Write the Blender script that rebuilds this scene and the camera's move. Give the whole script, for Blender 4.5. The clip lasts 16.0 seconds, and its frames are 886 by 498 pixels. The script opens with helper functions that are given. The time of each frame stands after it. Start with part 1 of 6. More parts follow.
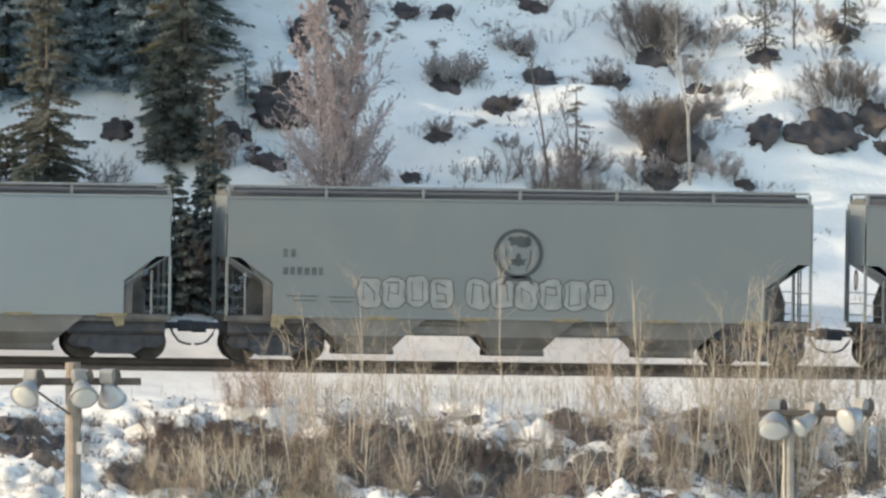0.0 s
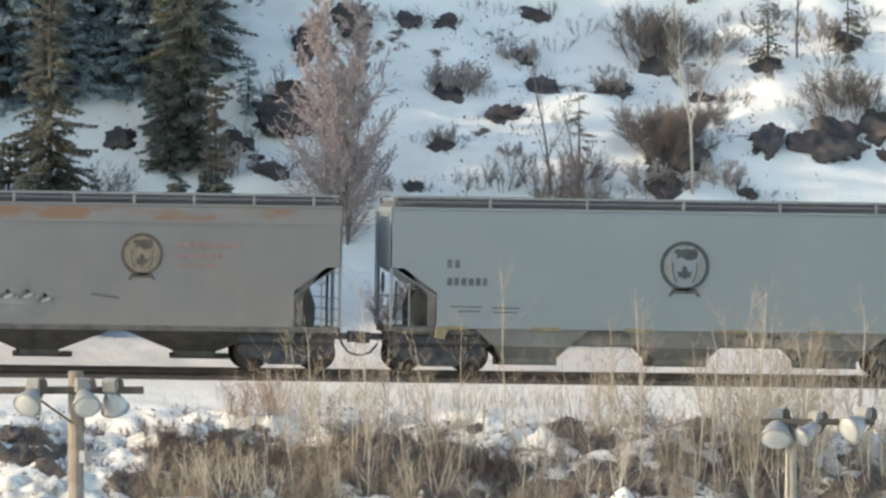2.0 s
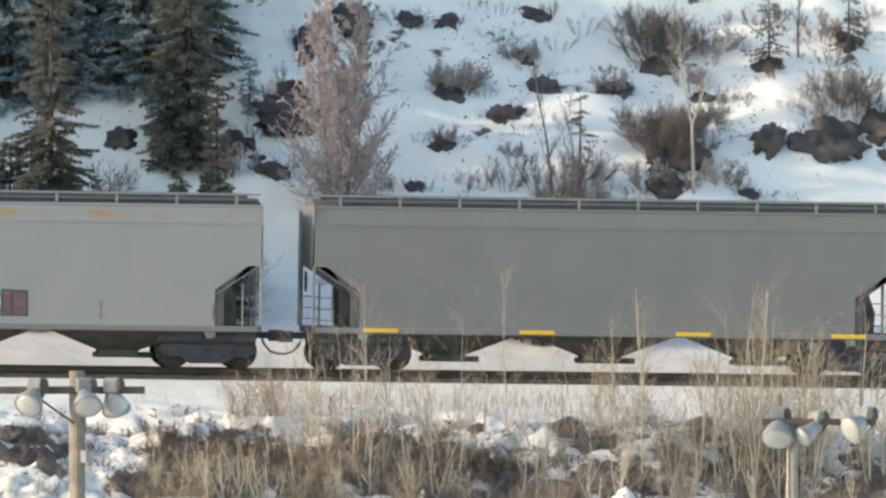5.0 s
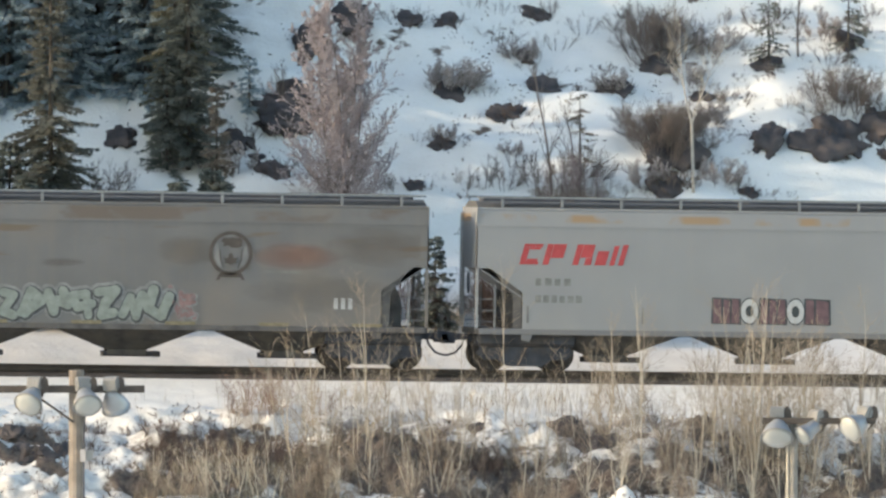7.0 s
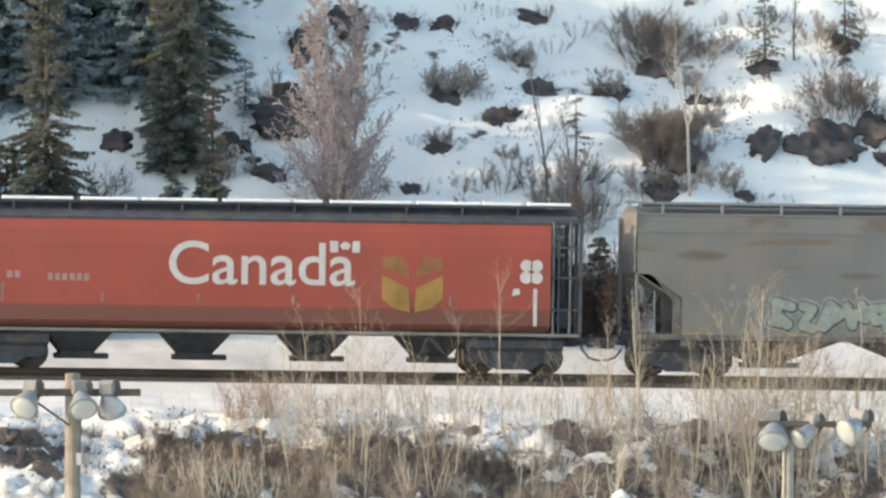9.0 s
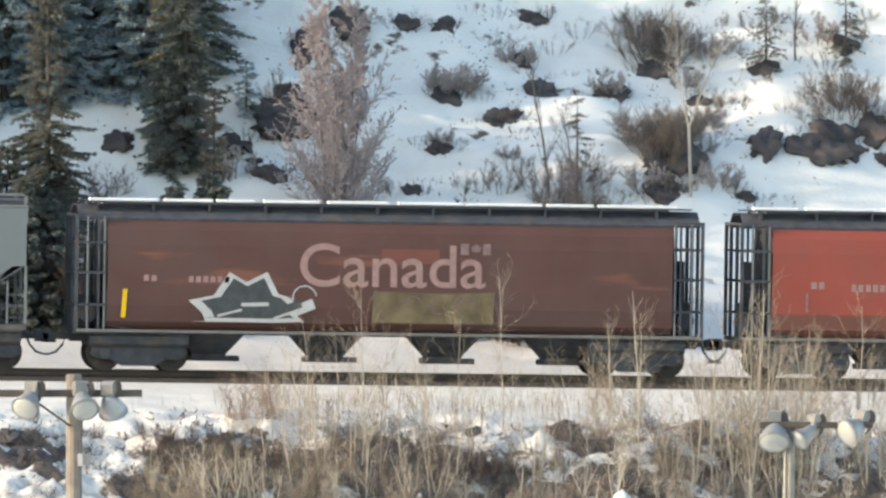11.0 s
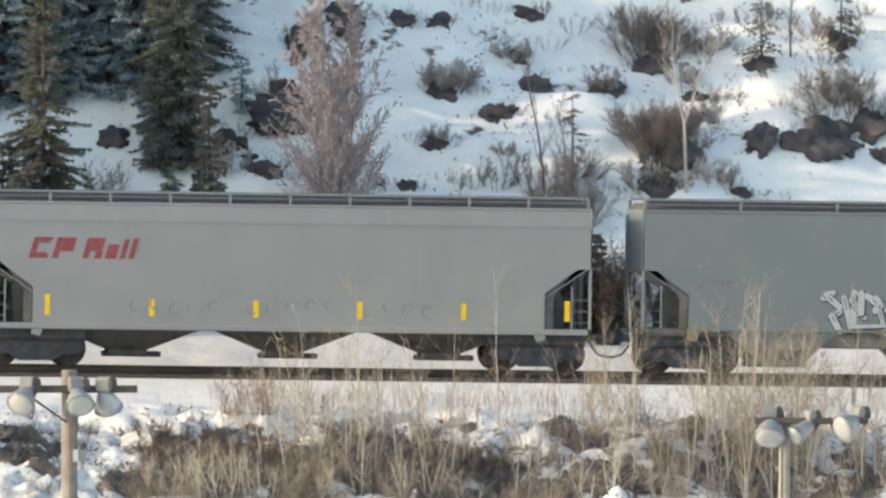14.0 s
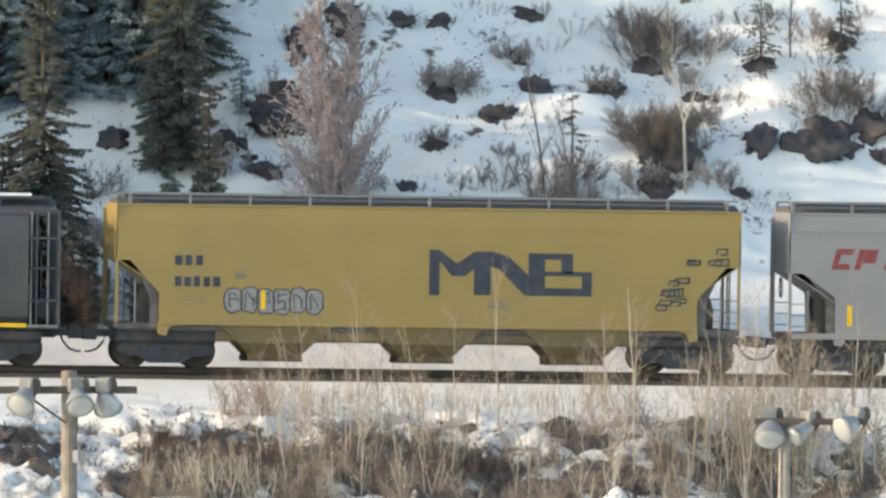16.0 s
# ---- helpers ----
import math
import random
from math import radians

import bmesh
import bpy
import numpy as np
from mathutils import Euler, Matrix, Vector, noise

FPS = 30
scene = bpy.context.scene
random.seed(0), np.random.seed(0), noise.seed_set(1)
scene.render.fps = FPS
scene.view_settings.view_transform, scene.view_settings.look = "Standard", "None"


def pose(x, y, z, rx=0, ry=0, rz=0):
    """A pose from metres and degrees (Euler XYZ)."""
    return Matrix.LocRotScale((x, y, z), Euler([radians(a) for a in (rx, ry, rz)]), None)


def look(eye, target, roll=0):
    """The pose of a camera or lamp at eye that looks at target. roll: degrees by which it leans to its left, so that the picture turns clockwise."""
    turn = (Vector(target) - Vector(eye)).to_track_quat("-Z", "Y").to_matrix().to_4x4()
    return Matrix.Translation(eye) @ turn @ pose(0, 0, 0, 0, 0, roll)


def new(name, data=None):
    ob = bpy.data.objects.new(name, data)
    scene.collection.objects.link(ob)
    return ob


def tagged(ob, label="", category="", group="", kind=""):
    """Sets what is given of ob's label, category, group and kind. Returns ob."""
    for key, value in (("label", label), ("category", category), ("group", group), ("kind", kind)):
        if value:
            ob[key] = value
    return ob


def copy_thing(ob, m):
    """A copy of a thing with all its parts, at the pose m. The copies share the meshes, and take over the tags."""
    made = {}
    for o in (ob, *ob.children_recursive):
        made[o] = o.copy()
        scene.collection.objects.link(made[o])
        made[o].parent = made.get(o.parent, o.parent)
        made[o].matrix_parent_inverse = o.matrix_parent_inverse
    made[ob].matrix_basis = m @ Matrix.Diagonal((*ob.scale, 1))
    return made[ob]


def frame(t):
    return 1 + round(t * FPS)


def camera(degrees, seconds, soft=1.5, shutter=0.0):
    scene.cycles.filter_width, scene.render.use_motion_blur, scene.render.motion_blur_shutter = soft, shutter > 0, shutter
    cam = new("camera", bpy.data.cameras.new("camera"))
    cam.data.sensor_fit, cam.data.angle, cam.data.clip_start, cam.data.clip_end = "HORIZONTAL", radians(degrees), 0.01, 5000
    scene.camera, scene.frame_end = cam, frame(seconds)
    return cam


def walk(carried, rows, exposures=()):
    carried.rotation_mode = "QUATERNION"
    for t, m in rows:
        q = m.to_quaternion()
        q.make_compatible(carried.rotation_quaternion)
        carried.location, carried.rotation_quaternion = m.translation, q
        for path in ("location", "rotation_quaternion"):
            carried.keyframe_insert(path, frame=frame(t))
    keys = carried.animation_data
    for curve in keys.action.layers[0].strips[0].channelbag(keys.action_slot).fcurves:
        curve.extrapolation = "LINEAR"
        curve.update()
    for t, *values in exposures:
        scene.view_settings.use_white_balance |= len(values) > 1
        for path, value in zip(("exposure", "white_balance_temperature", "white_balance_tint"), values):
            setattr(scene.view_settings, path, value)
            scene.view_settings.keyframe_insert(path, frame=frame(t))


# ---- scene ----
# ------------------------------------------------------------ camera and its path
EYE = (-39.0, -317.6, 7.0)
# the hand-held sway: where along and above the track the lens points, in metres
SWAY = [(0.0, 0.084, 3.019), (0.5, 0.053, 3.041), (1.0, 0.114, 3.147), (1.5, 0.000, 3.147), (2.0, 0.008, 3.253), (2.5, -0.046, 3.343),
        (3.0, -0.099, 3.294), (3.5, -0.068, 3.268), (4.0, -0.053, 3.230), (6.5, 0.015, 3.291), (7.0, -0.015, 3.223), (7.5, 0.076, 3.253),
        (8.0, 0.145, 3.268), (8.5, 0.183, 3.313), (9.0, 0.091, 3.313), (11.5, 0.038, 3.343), (12.0, -0.076, 3.366), (12.5, 0.129, 3.445),
        (13.0, 0.145, 3.411), (13.5, 0.175, 3.399), (14.0, 0.183, 3.223), (14.5, 0.046, 3.124), (15.0, 0.015, 3.291), (15.5, 0.107, 3.283),
        (16.0, 0.190, 3.245)]
cam = camera(4.24, 16.0, soft=2.5)
walk(cam, [(t, look(EYE, (x, 0, z))) for t, x, z in SWAY],
     exposures=[(t, e, 7500, 7) for t, e in ((0.0, 1.38), (1.5, 1.34), (3.0, 1.39), (4.0, 1.40), (6.5, 1.24), (7.0, 1.33), (8.5, 1.46), (9.0, 1.49), (11.5, 1.51), (13.5, 1.41), (15.0, 1.33), (16.0, 1.36))])

# ------------------------------------------------------------ world, sun, exposure
SUN_EL, SUN_AZ = radians(18), radians(5)      # low sun from the train's rear, a little on this side of it
world = bpy.data.worlds.new("sky")
scene.world = world
world.use_nodes = True
wn = world.node_tree.nodes
sky = wn.new("ShaderNodeTexSky")
sky.sky_type, sky.sun_disc, sky.sun_elevation, sky.sun_rotation = "NISHITA", False, SUN_EL, radians(265)
world.node_tree.links.new(sky.outputs[0], wn["Background"].inputs[0])
wn["Background"].inputs[1].default_value = 0.15
sun_dir = Vector((-math.cos(SUN_EL) * math.cos(SUN_AZ), -math.cos(SUN_EL) * math.sin(SUN_AZ), math.sin(SUN_EL)))
sun = new("sun", bpy.data.lights.new("sun", "SUN"))
sun.data.energy, sun.data.angle, sun.data.color = 1.65, radians(0.8), (1.0, 0.84, 0.68)
sun.matrix_world = look((-60, -30, 60), Vector((-60, -30, 60)) - sun_dir)


# ------------------------------------------------------------ materials
def stuff_of(name, color, rough=0.7, vary=0.25, scale=3.0, fine=40.0, metal=0.0, bump=0.2, dirt=None, dirt_amount=0.0,
             streak=0.0, per_object=0.0, per_island=0.0, spec=0.3, band=None):
    """A procedural surface: base colour varied at two scales, optional stains and run-down streaks, fine relief."""
    m = bpy.data.materials.new(name)
    m.use_nodes = True
    n, l = m.node_tree.nodes, m.node_tree.links
    b = n["Principled BSDF"]
    b.inputs["Roughness"].default_value, b.inputs["Metallic"].default_value = rough, metal
    b.inputs["Specular IOR Level"].default_value = spec
    tc = n.new("ShaderNodeTexCoord")

    def noise_at(s, detail=4.0, stretch=None):
        q = n.new("ShaderNodeTexNoise")
        q.inputs["Scale"].default_value, q.inputs["Detail"].default_value = s, detail
        src = tc.outputs["Object"]
        if stretch:
            mp = n.new("ShaderNodeMapping")
            mp.inputs["Scale"].default_value = stretch
            l.new(src, mp.inputs[0])
            src = mp.outputs[0]
        l.new(src, q.inputs["Vector"])
        return q.outputs["Fac"]

    def mixed(fac, a, c, mode="MIX"):
        x = n.new("ShaderNodeMix")
        x.data_type, x.blend_type = "RGBA", mode
        for sock, val in ((x.inputs[0], fac), (x.inputs[6], a), (x.inputs[7], c)):
            if isinstance(val, (int, float)):
                sock.default_value = val
            elif isinstance(val, tuple):
                sock.default_value = (*val[:3], 1)
            else:
                l.new(val, sock)
        return x.outputs[2]

    def ramp(src, lo, hi, top=1.0):
        r = n.new("ShaderNodeMapRange")
        r.inputs[1].default_value, r.inputs[2].default_value = lo, hi
        r.inputs[4].default_value = top
        l.new(src, r.inputs[0])
        return r.outputs[0]

    dark = tuple(c * (1 - vary) for c in color)
    light = tuple(min(1, c * (1 + vary * 0.6)) for c in color)
    col = mixed(ramp(noise_at(scale), 0.3, 0.7), dark, light)
    f = noise_at(fine, 5.0)
    col = mixed(ramp(f, 0.35, 0.65, 0.35), col, tuple(c * (1 - 0.7 * vary) for c in color))
    if dirt:
        col = mixed(ramp(noise_at(scale * 0.6, 6.0), 0.62 - 0.3 * dirt_amount, 0.8 - 0.2 * dirt_amount, 0.8), col, dirt)
        if streak:
            col = mixed(ramp(noise_at(1.0, 5.0, (4, 4, 0.22)), 0.48, 0.8, streak * 0.6), col, dirt)
    for z0, z1, tint, least, stretch in band or ():    # stains that keep to a strip of the side, longer than high
        sep = n.new("ShaderNodeSeparateXYZ")
        l.new(tc.outputs["Object"], sep.inputs[0])
        strip = n.new("ShaderNodeMath")
        strip.operation = "MULTIPLY"
        l.new(ramp(sep.outputs[2], z0, z0 + 0.07), strip.inputs[0])
        l.new(ramp(sep.outputs[2], z1, z1 - 0.07), strip.inputs[1])
        spot = n.new("ShaderNodeMath")
        spot.operation = "MULTIPLY"
        l.new(strip.outputs[0], spot.inputs[0])
        l.new(ramp(noise_at(1.0, 6.0, stretch), least, least + 0.09, 0.85), spot.inputs[1])
        col = mixed(spot.outputs[0], col, tint)
    if per_object or per_island:
        if per_object:
            src = n.new("ShaderNodeObjectInfo").outputs["Random"]
        else:
            src = n.new("ShaderNodeNewGeometry").outputs["Random Per Island"]
        k = per_object or per_island
        col = mixed(ramp(src, 0, 1, k), col, tuple(c * 0.35 for c in color))
    l.new(col, b.inputs["Base Color"])
    if bump:
        bm_ = n.new("ShaderNodeBump")
        bm_.inputs["Strength"].default_value, bm_.inputs["Distance"].default_value = bump, 0.02
        l.new(f, bm_.inputs["Height"])
        l.new(bm_.outputs[0], b.inputs["Normal"])
    return m


def leafy(m, share=0.8):
    """Lets a thin needle spray pass light on as well as throw it back."""
    n, l = m.node_tree.nodes, m.node_tree.links
    b, out = n["Principled BSDF"], n["Material Output"]
    through_ = n.new("ShaderNodeBsdfTranslucent")
    both = n.new("ShaderNodeAddShader")
    dim = n.new("ShaderNodeMix")
    dim.data_type, dim.blend_type = "RGBA", "MULTIPLY"
    dim.inputs[0].default_value, dim.inputs[7].default_value = 1.0, (share, share, share, 1)
    l.new(b.inputs["Base Color"].links[0].from_socket, dim.inputs[6])
    l.new(dim.outputs[2], through_.inputs[0])
    l.new(b.outputs[0], both.inputs[0])
    l.new(through_.outputs[0], both.inputs[1])
    l.new(both.outputs[0], out.inputs[0])
    return m


def smear_of(name, color, cx, cz, rx, rz, cover=0.8, streaks=(0.9, 0.9, 4.5)):
    """A worn film of paint or rust: thick in its middle, thinning out in streaks."""
    m = stuff_of(name, color, 0.8, 0.25, 1.5, 30, bump=0)
    n, l = m.node_tree.nodes, m.node_tree.links
    tc, xyz, mp, q = n.new("ShaderNodeTexCoord"), n.new("ShaderNodeSeparateXYZ"), n.new("ShaderNodeMapping"), n.new("ShaderNodeTexNoise")
    l.new(tc.outputs["Object"], xyz.inputs[0])
    mp.inputs["Scale"].default_value = streaks
    l.new(tc.outputs["Object"], mp.inputs[0])
    q.inputs["Scale"].default_value, q.inputs["Detail"].default_value = 1.0, 6.0
    l.new(mp.outputs[0], q.inputs["Vector"])

    def op(kind, a, c):
        x = n.new("ShaderNodeMath")
        x.operation = kind
        for sock, val in zip(x.inputs, (a, c)):
            if isinstance(val, (int, float)):
                sock.default_value = val
            else:
                l.new(val, sock)
        return x.outputs[0]

    ex, ez = op("MULTIPLY", op("SUBTRACT", xyz.outputs[0], cx), 1 / rx), op("MULTIPLY", op("SUBTRACT", xyz.outputs[2], cz), 1 / rz)
    d = op("ADD", op("MULTIPLY", ex, ex), op("MULTIPLY", ez, ez))
    r = n.new("ShaderNodeMapRange")
    for i, v in enumerate((0.74, -0.2, 0.0, cover)):
        r.inputs[i + 1].default_value = v
    l.new(op("ADD", d, op("MULTIPLY", op("SUBTRACT", q.outputs["Fac"], 0.5), 1.0)), r.inputs[0])
    l.new(r.outputs[0], n["Principled BSDF"].inputs["Alpha"])
    return m


# ------------------------------------------------------------ mesh helpers
def mesh_of(name, verts, faces, material, smooth=False):
    me = bpy.data.meshes.new(name)
    me.from_pydata([tuple(v) for v in verts], [], faces)
    if isinstance(material, (list, tuple)):
        for m in material:
            me.materials.append(m)
    elif material:
        me.materials.append(material)
    if smooth:
        me.polygons.foreach_set("use_smooth", [True] * len(me.polygons))
    me.update()
    return me


class Shape:
    """Collects plain solids into one mesh."""

    def __init__(self):
        self.v, self.f = [], []

    def add(self, verts, faces):
        k = len(self.v)
        self.v += verts
        self.f += [tuple(k + i for i in q) for q in faces]
        return self

    def box(self, x0, x1, y0, y1, z0, z1, b=0.0):
        """A box; b cuts its upright and lengthwise edges a little."""
        if not b:
            return self.add([(x, y, z) for z in (z0, z1) for y in (y0, y1) for x in (x0, x1)],
                            [(0, 2, 3, 1), (4, 5, 7, 6), (0, 1, 5, 4), (2, 6, 7, 3), (0, 4, 6, 2), (1, 3, 7, 5)])
        ring = [(y0 + b, z0), (y1 - b, z0), (y1, z0 + b), (y1, z1 - b), (y1 - b, z1), (y0 + b, z1), (y0, z1 - b), (y0, z0 + b)]
        vs = [(x, y, z) for x in (x0, x1) for y, z in ring]
        return self.add(vs, [tuple(range(7, -1, -1)), tuple(range(8, 16))] + [(i, (i + 1) % 8, 8 + (i + 1) % 8, 8 + i) for i in range(8)])

    def prism(self, outline, y0, y1):
        """An outline in the x-z plane, made thick from y0 to y1."""
        n = len(outline)
        vs = [(x, y0, z) for x, z in outline] + [(x, y1, z) for x, z in outline]
        return self.add(vs, [tuple(range(n)), tuple(range(2 * n - 1, n - 1, -1))] + [(i, i + n, (i + 1) % n + n, (i + 1) % n) for i in range(n)])

    def loft(self, rings, close=True, caps=True):
        n = len(rings[0])
        vs = [tuple(p) for r in rings for p in r]
        fs = []
        for k in range(len(rings) - 1):
            for i in range(n if close else n - 1):
                j = (i + 1) % n
                fs.append((k * n + i, k * n + j, (k + 1) * n + j, (k + 1) * n + i))
        if caps:
            fs += [tuple(range(n - 1, -1, -1)), tuple(range((len(rings) - 1) * n, len(rings) * n))]
        return self.add(vs, fs)

    def tube(self, p, q, r0, r1=None, n=6):
        p, q = Vector(p), Vector(q)
        r1 = r0 if r1 is None else r1
        d = (q - p).normalized()
        a = d.cross(Vector((0.3, 0.1, 1)) if abs(d.z) < 0.9 else Vector((1, 0.2, 0))).normalized()
        c = d.cross(a)
        ring = lambda o, r: [tuple(o + r * (a * math.cos(6.2832 * i / n) + c * math.sin(6.2832 * i / n))) for i in range(n)]
        return self.loft([ring(p, r0), ring(q, r1)], caps=n > 3)

    def disc(self, c, r, y0, y1, n=20):
        """A wheel-like solid round the y axis."""
        return self.loft([[(c[0] + r * math.cos(6.2832 * i / n), y, c[1] + r * math.sin(6.2832 * i / n)) for i in range(n)] for y in (y0, y1)])

    def path(self, pts, r, n=5):
        """A bent rod in one piece."""
        pts = [Vector(p) for p in pts]
        rings = []
        for k, p in enumerate(pts):
            d = (pts[min(k + 1, len(pts) - 1)] - pts[max(k - 1, 0)]).normalized()
            a = d.cross(Vector((0.3, 0.1, 1)) if abs(d.z) < 0.9 else Vector((1, 0.2, 0))).normalized()
            c = d.cross(a)
            rings.append([tuple(p + r * (a * math.cos(6.2832 * i / n) + c * math.sin(6.2832 * i / n))) for i in range(n)])
        return self.loft(rings)

    def weld(self):
        """Joins points that lie on one another."""
        seen, to, vs = {}, [], []
        for p in self.v:
            k = tuple(round(q, 4) for q in p)
            if k not in seen:
                seen[k] = len(vs)
                vs.append(p)
            to.append(seen[k])
        faces = [tuple(dict.fromkeys(to[i] for i in f)) for f in self.f]
        self.v, self.f = vs, [f for f in faces if len(f) > 2]
        return self

    def mesh(self, name, material, smooth=False):
        return mesh_of(name, self.v, self.f, material, smooth)


def part(name, shape, material, parent, label="", smooth=False):
    """Links a shape (or a ready mesh) as one mesh object under a thing or under a part."""
    me = shape if isinstance(shape, bpy.types.Mesh) else shape.mesh(name, material, smooth)
    ob = new(name, me)
    ob.parent = parent
    if label:
        tagged(ob, label)
    return ob


# ------------------------------------------------------------ the lie of the land
GRADE = 0.0153
PROFILE_Y = (-3000, -700, -330, -300, -250, -36, -16, -8.5, -2.9, 2.9, 3.6, 8, 60, 130, 320, 3000)
PROFILE_Z = (20, 20, 5.3, 4.4, -8, -8, -2.95, -0.95, -0.28, -0.28, -0.25, 0.8, 31, 70, 150, 160)
_tab = np.random.RandomState(4).rand(256, 256)


def value_noise(x, y):
    xi, yi = np.floor(x).astype(int), np.floor(y).astype(int)
    u, v = x - xi, y - yi
    u, v = u * u * (3 - 2 * u), v * v * (3 - 2 * v)
    g = lambda i, j: _tab[i % 256, j % 256]
    return (g(xi, yi) * (1 - u) + g(xi + 1, yi) * u) * (1 - v) + (g(xi, yi + 1) * (1 - u) + g(xi + 1, yi + 1) * u) * v - 0.5


def land(x, y):
    """The height of the ground."""
    x, y = np.asarray(x, float), np.asarray(y, float)
    z = np.interp(y, PROFILE_Y, PROFILE_Z) - GRADE * np.clip(x, -400, 400)
    hill = np.clip((y - 7) / 5, 0, 1)
    bank = np.clip((-7.5 - y) / 3, 0, 1) * np.clip((y + 60) / 20, 0, 1)
    shoulder = np.clip((np.abs(y) - 3.2) / 1.5, 0, 1)
    z = z + hill * (1.5 * value_noise(x / 9 + 3.3, y / 7 + 1.7) + 0.75 * value_noise(x / 3.1, y / 2.4 + 9) + 0.22 * value_noise(x / 1.1 + 5, y / 0.9) + 0.07 * value_noise(x / 0.45, y / 0.4 + 3))
    z = z + bank * (0.7 * value_noise(x / 3.3 + 20, y / 2.5) + 0.45 * value_noise(x / 1.2 + 7, y / 1.0 + 30) + 0.5 * np.abs(value_noise(x / 0.62, y / 0.5)) + 0.30 * value_noise(x / 0.32, y / 0.3))
    z = z + shoulder * (0.08 * value_noise(x / 1.3 + 40, y / 0.9) + 0.03 * value_noise(x / 0.4, y / 0.4))
    # the snow ledge under the dark wood, and the hollow below the sunlit knoll
    z = z + 0.6 * np.exp(-((x + 8) / 4.5) ** 2 - ((y - 18.7) / 1.6) ** 2) + 0.25 * np.exp(-((x - 12.0) / 2.5) ** 2 - ((y - 20.2) / 1.5) ** 2)
    z = z + 0.3 * np.exp(-((x + 7.9) / 1.3) ** 2 - ((y + 12.6) / 1.2) ** 2) + 0.2 * np.exp(-((x + 0.7) / 1.1) ** 2 - ((y + 13.4) / 1.1) ** 2)
    return z


def h(x, y):
    return float(land(x, y))


def steps(lo, hi, fine, far):
    """Grid lines, close together from lo to hi and ever wider out to far."""
    mid = list(np.arange(lo, hi + 1e-6, fine))
    out, d, s = [], fine, 0
    while mid[-1] + s < far:
        d *= 1.16
        s += d
        out.append(s)
    return np.array([lo - s for s in out[::-1]] + mid + [hi + s for s in out])


# ------------------------------------------------------------ ground, track
# thawed heath and earth on the near bank: middle and half widths
BARE_SPOTS = ((-7.9, -12.8, 1.7, 1.7), (-.75, -13.6, 1.5, 1.7), (-12.6, -14.3, .6, .5), (-11.9, -15.2, .5, .4), (-8.6, -15.6, 1.9, .8),
              (-3.0, -15.7, 1.9, .8), (5.0, -14.0, 1.2, 1.4), (9.4, -14.5, .9, .9), (1.9, -10.7, .5, .35),
              (-5.3, -14.0, 1.7, 2.4), (-3.2, -13.7, 1.8, 2.3), (-1.2, -13.2, 1.6, 2.2), (-6.9, -14.6, 1.6, 1.6), (.6, -15.2, 1.6, 1.0), (2.6, -14.6, 1.3, 1.0), (6.6, -13.4, 1.2, 1.8), (8.2, -15.6, 1.4, .8), (-12.0, -12.2, .5, .5), (-12.7, -12.9, .7, .6))


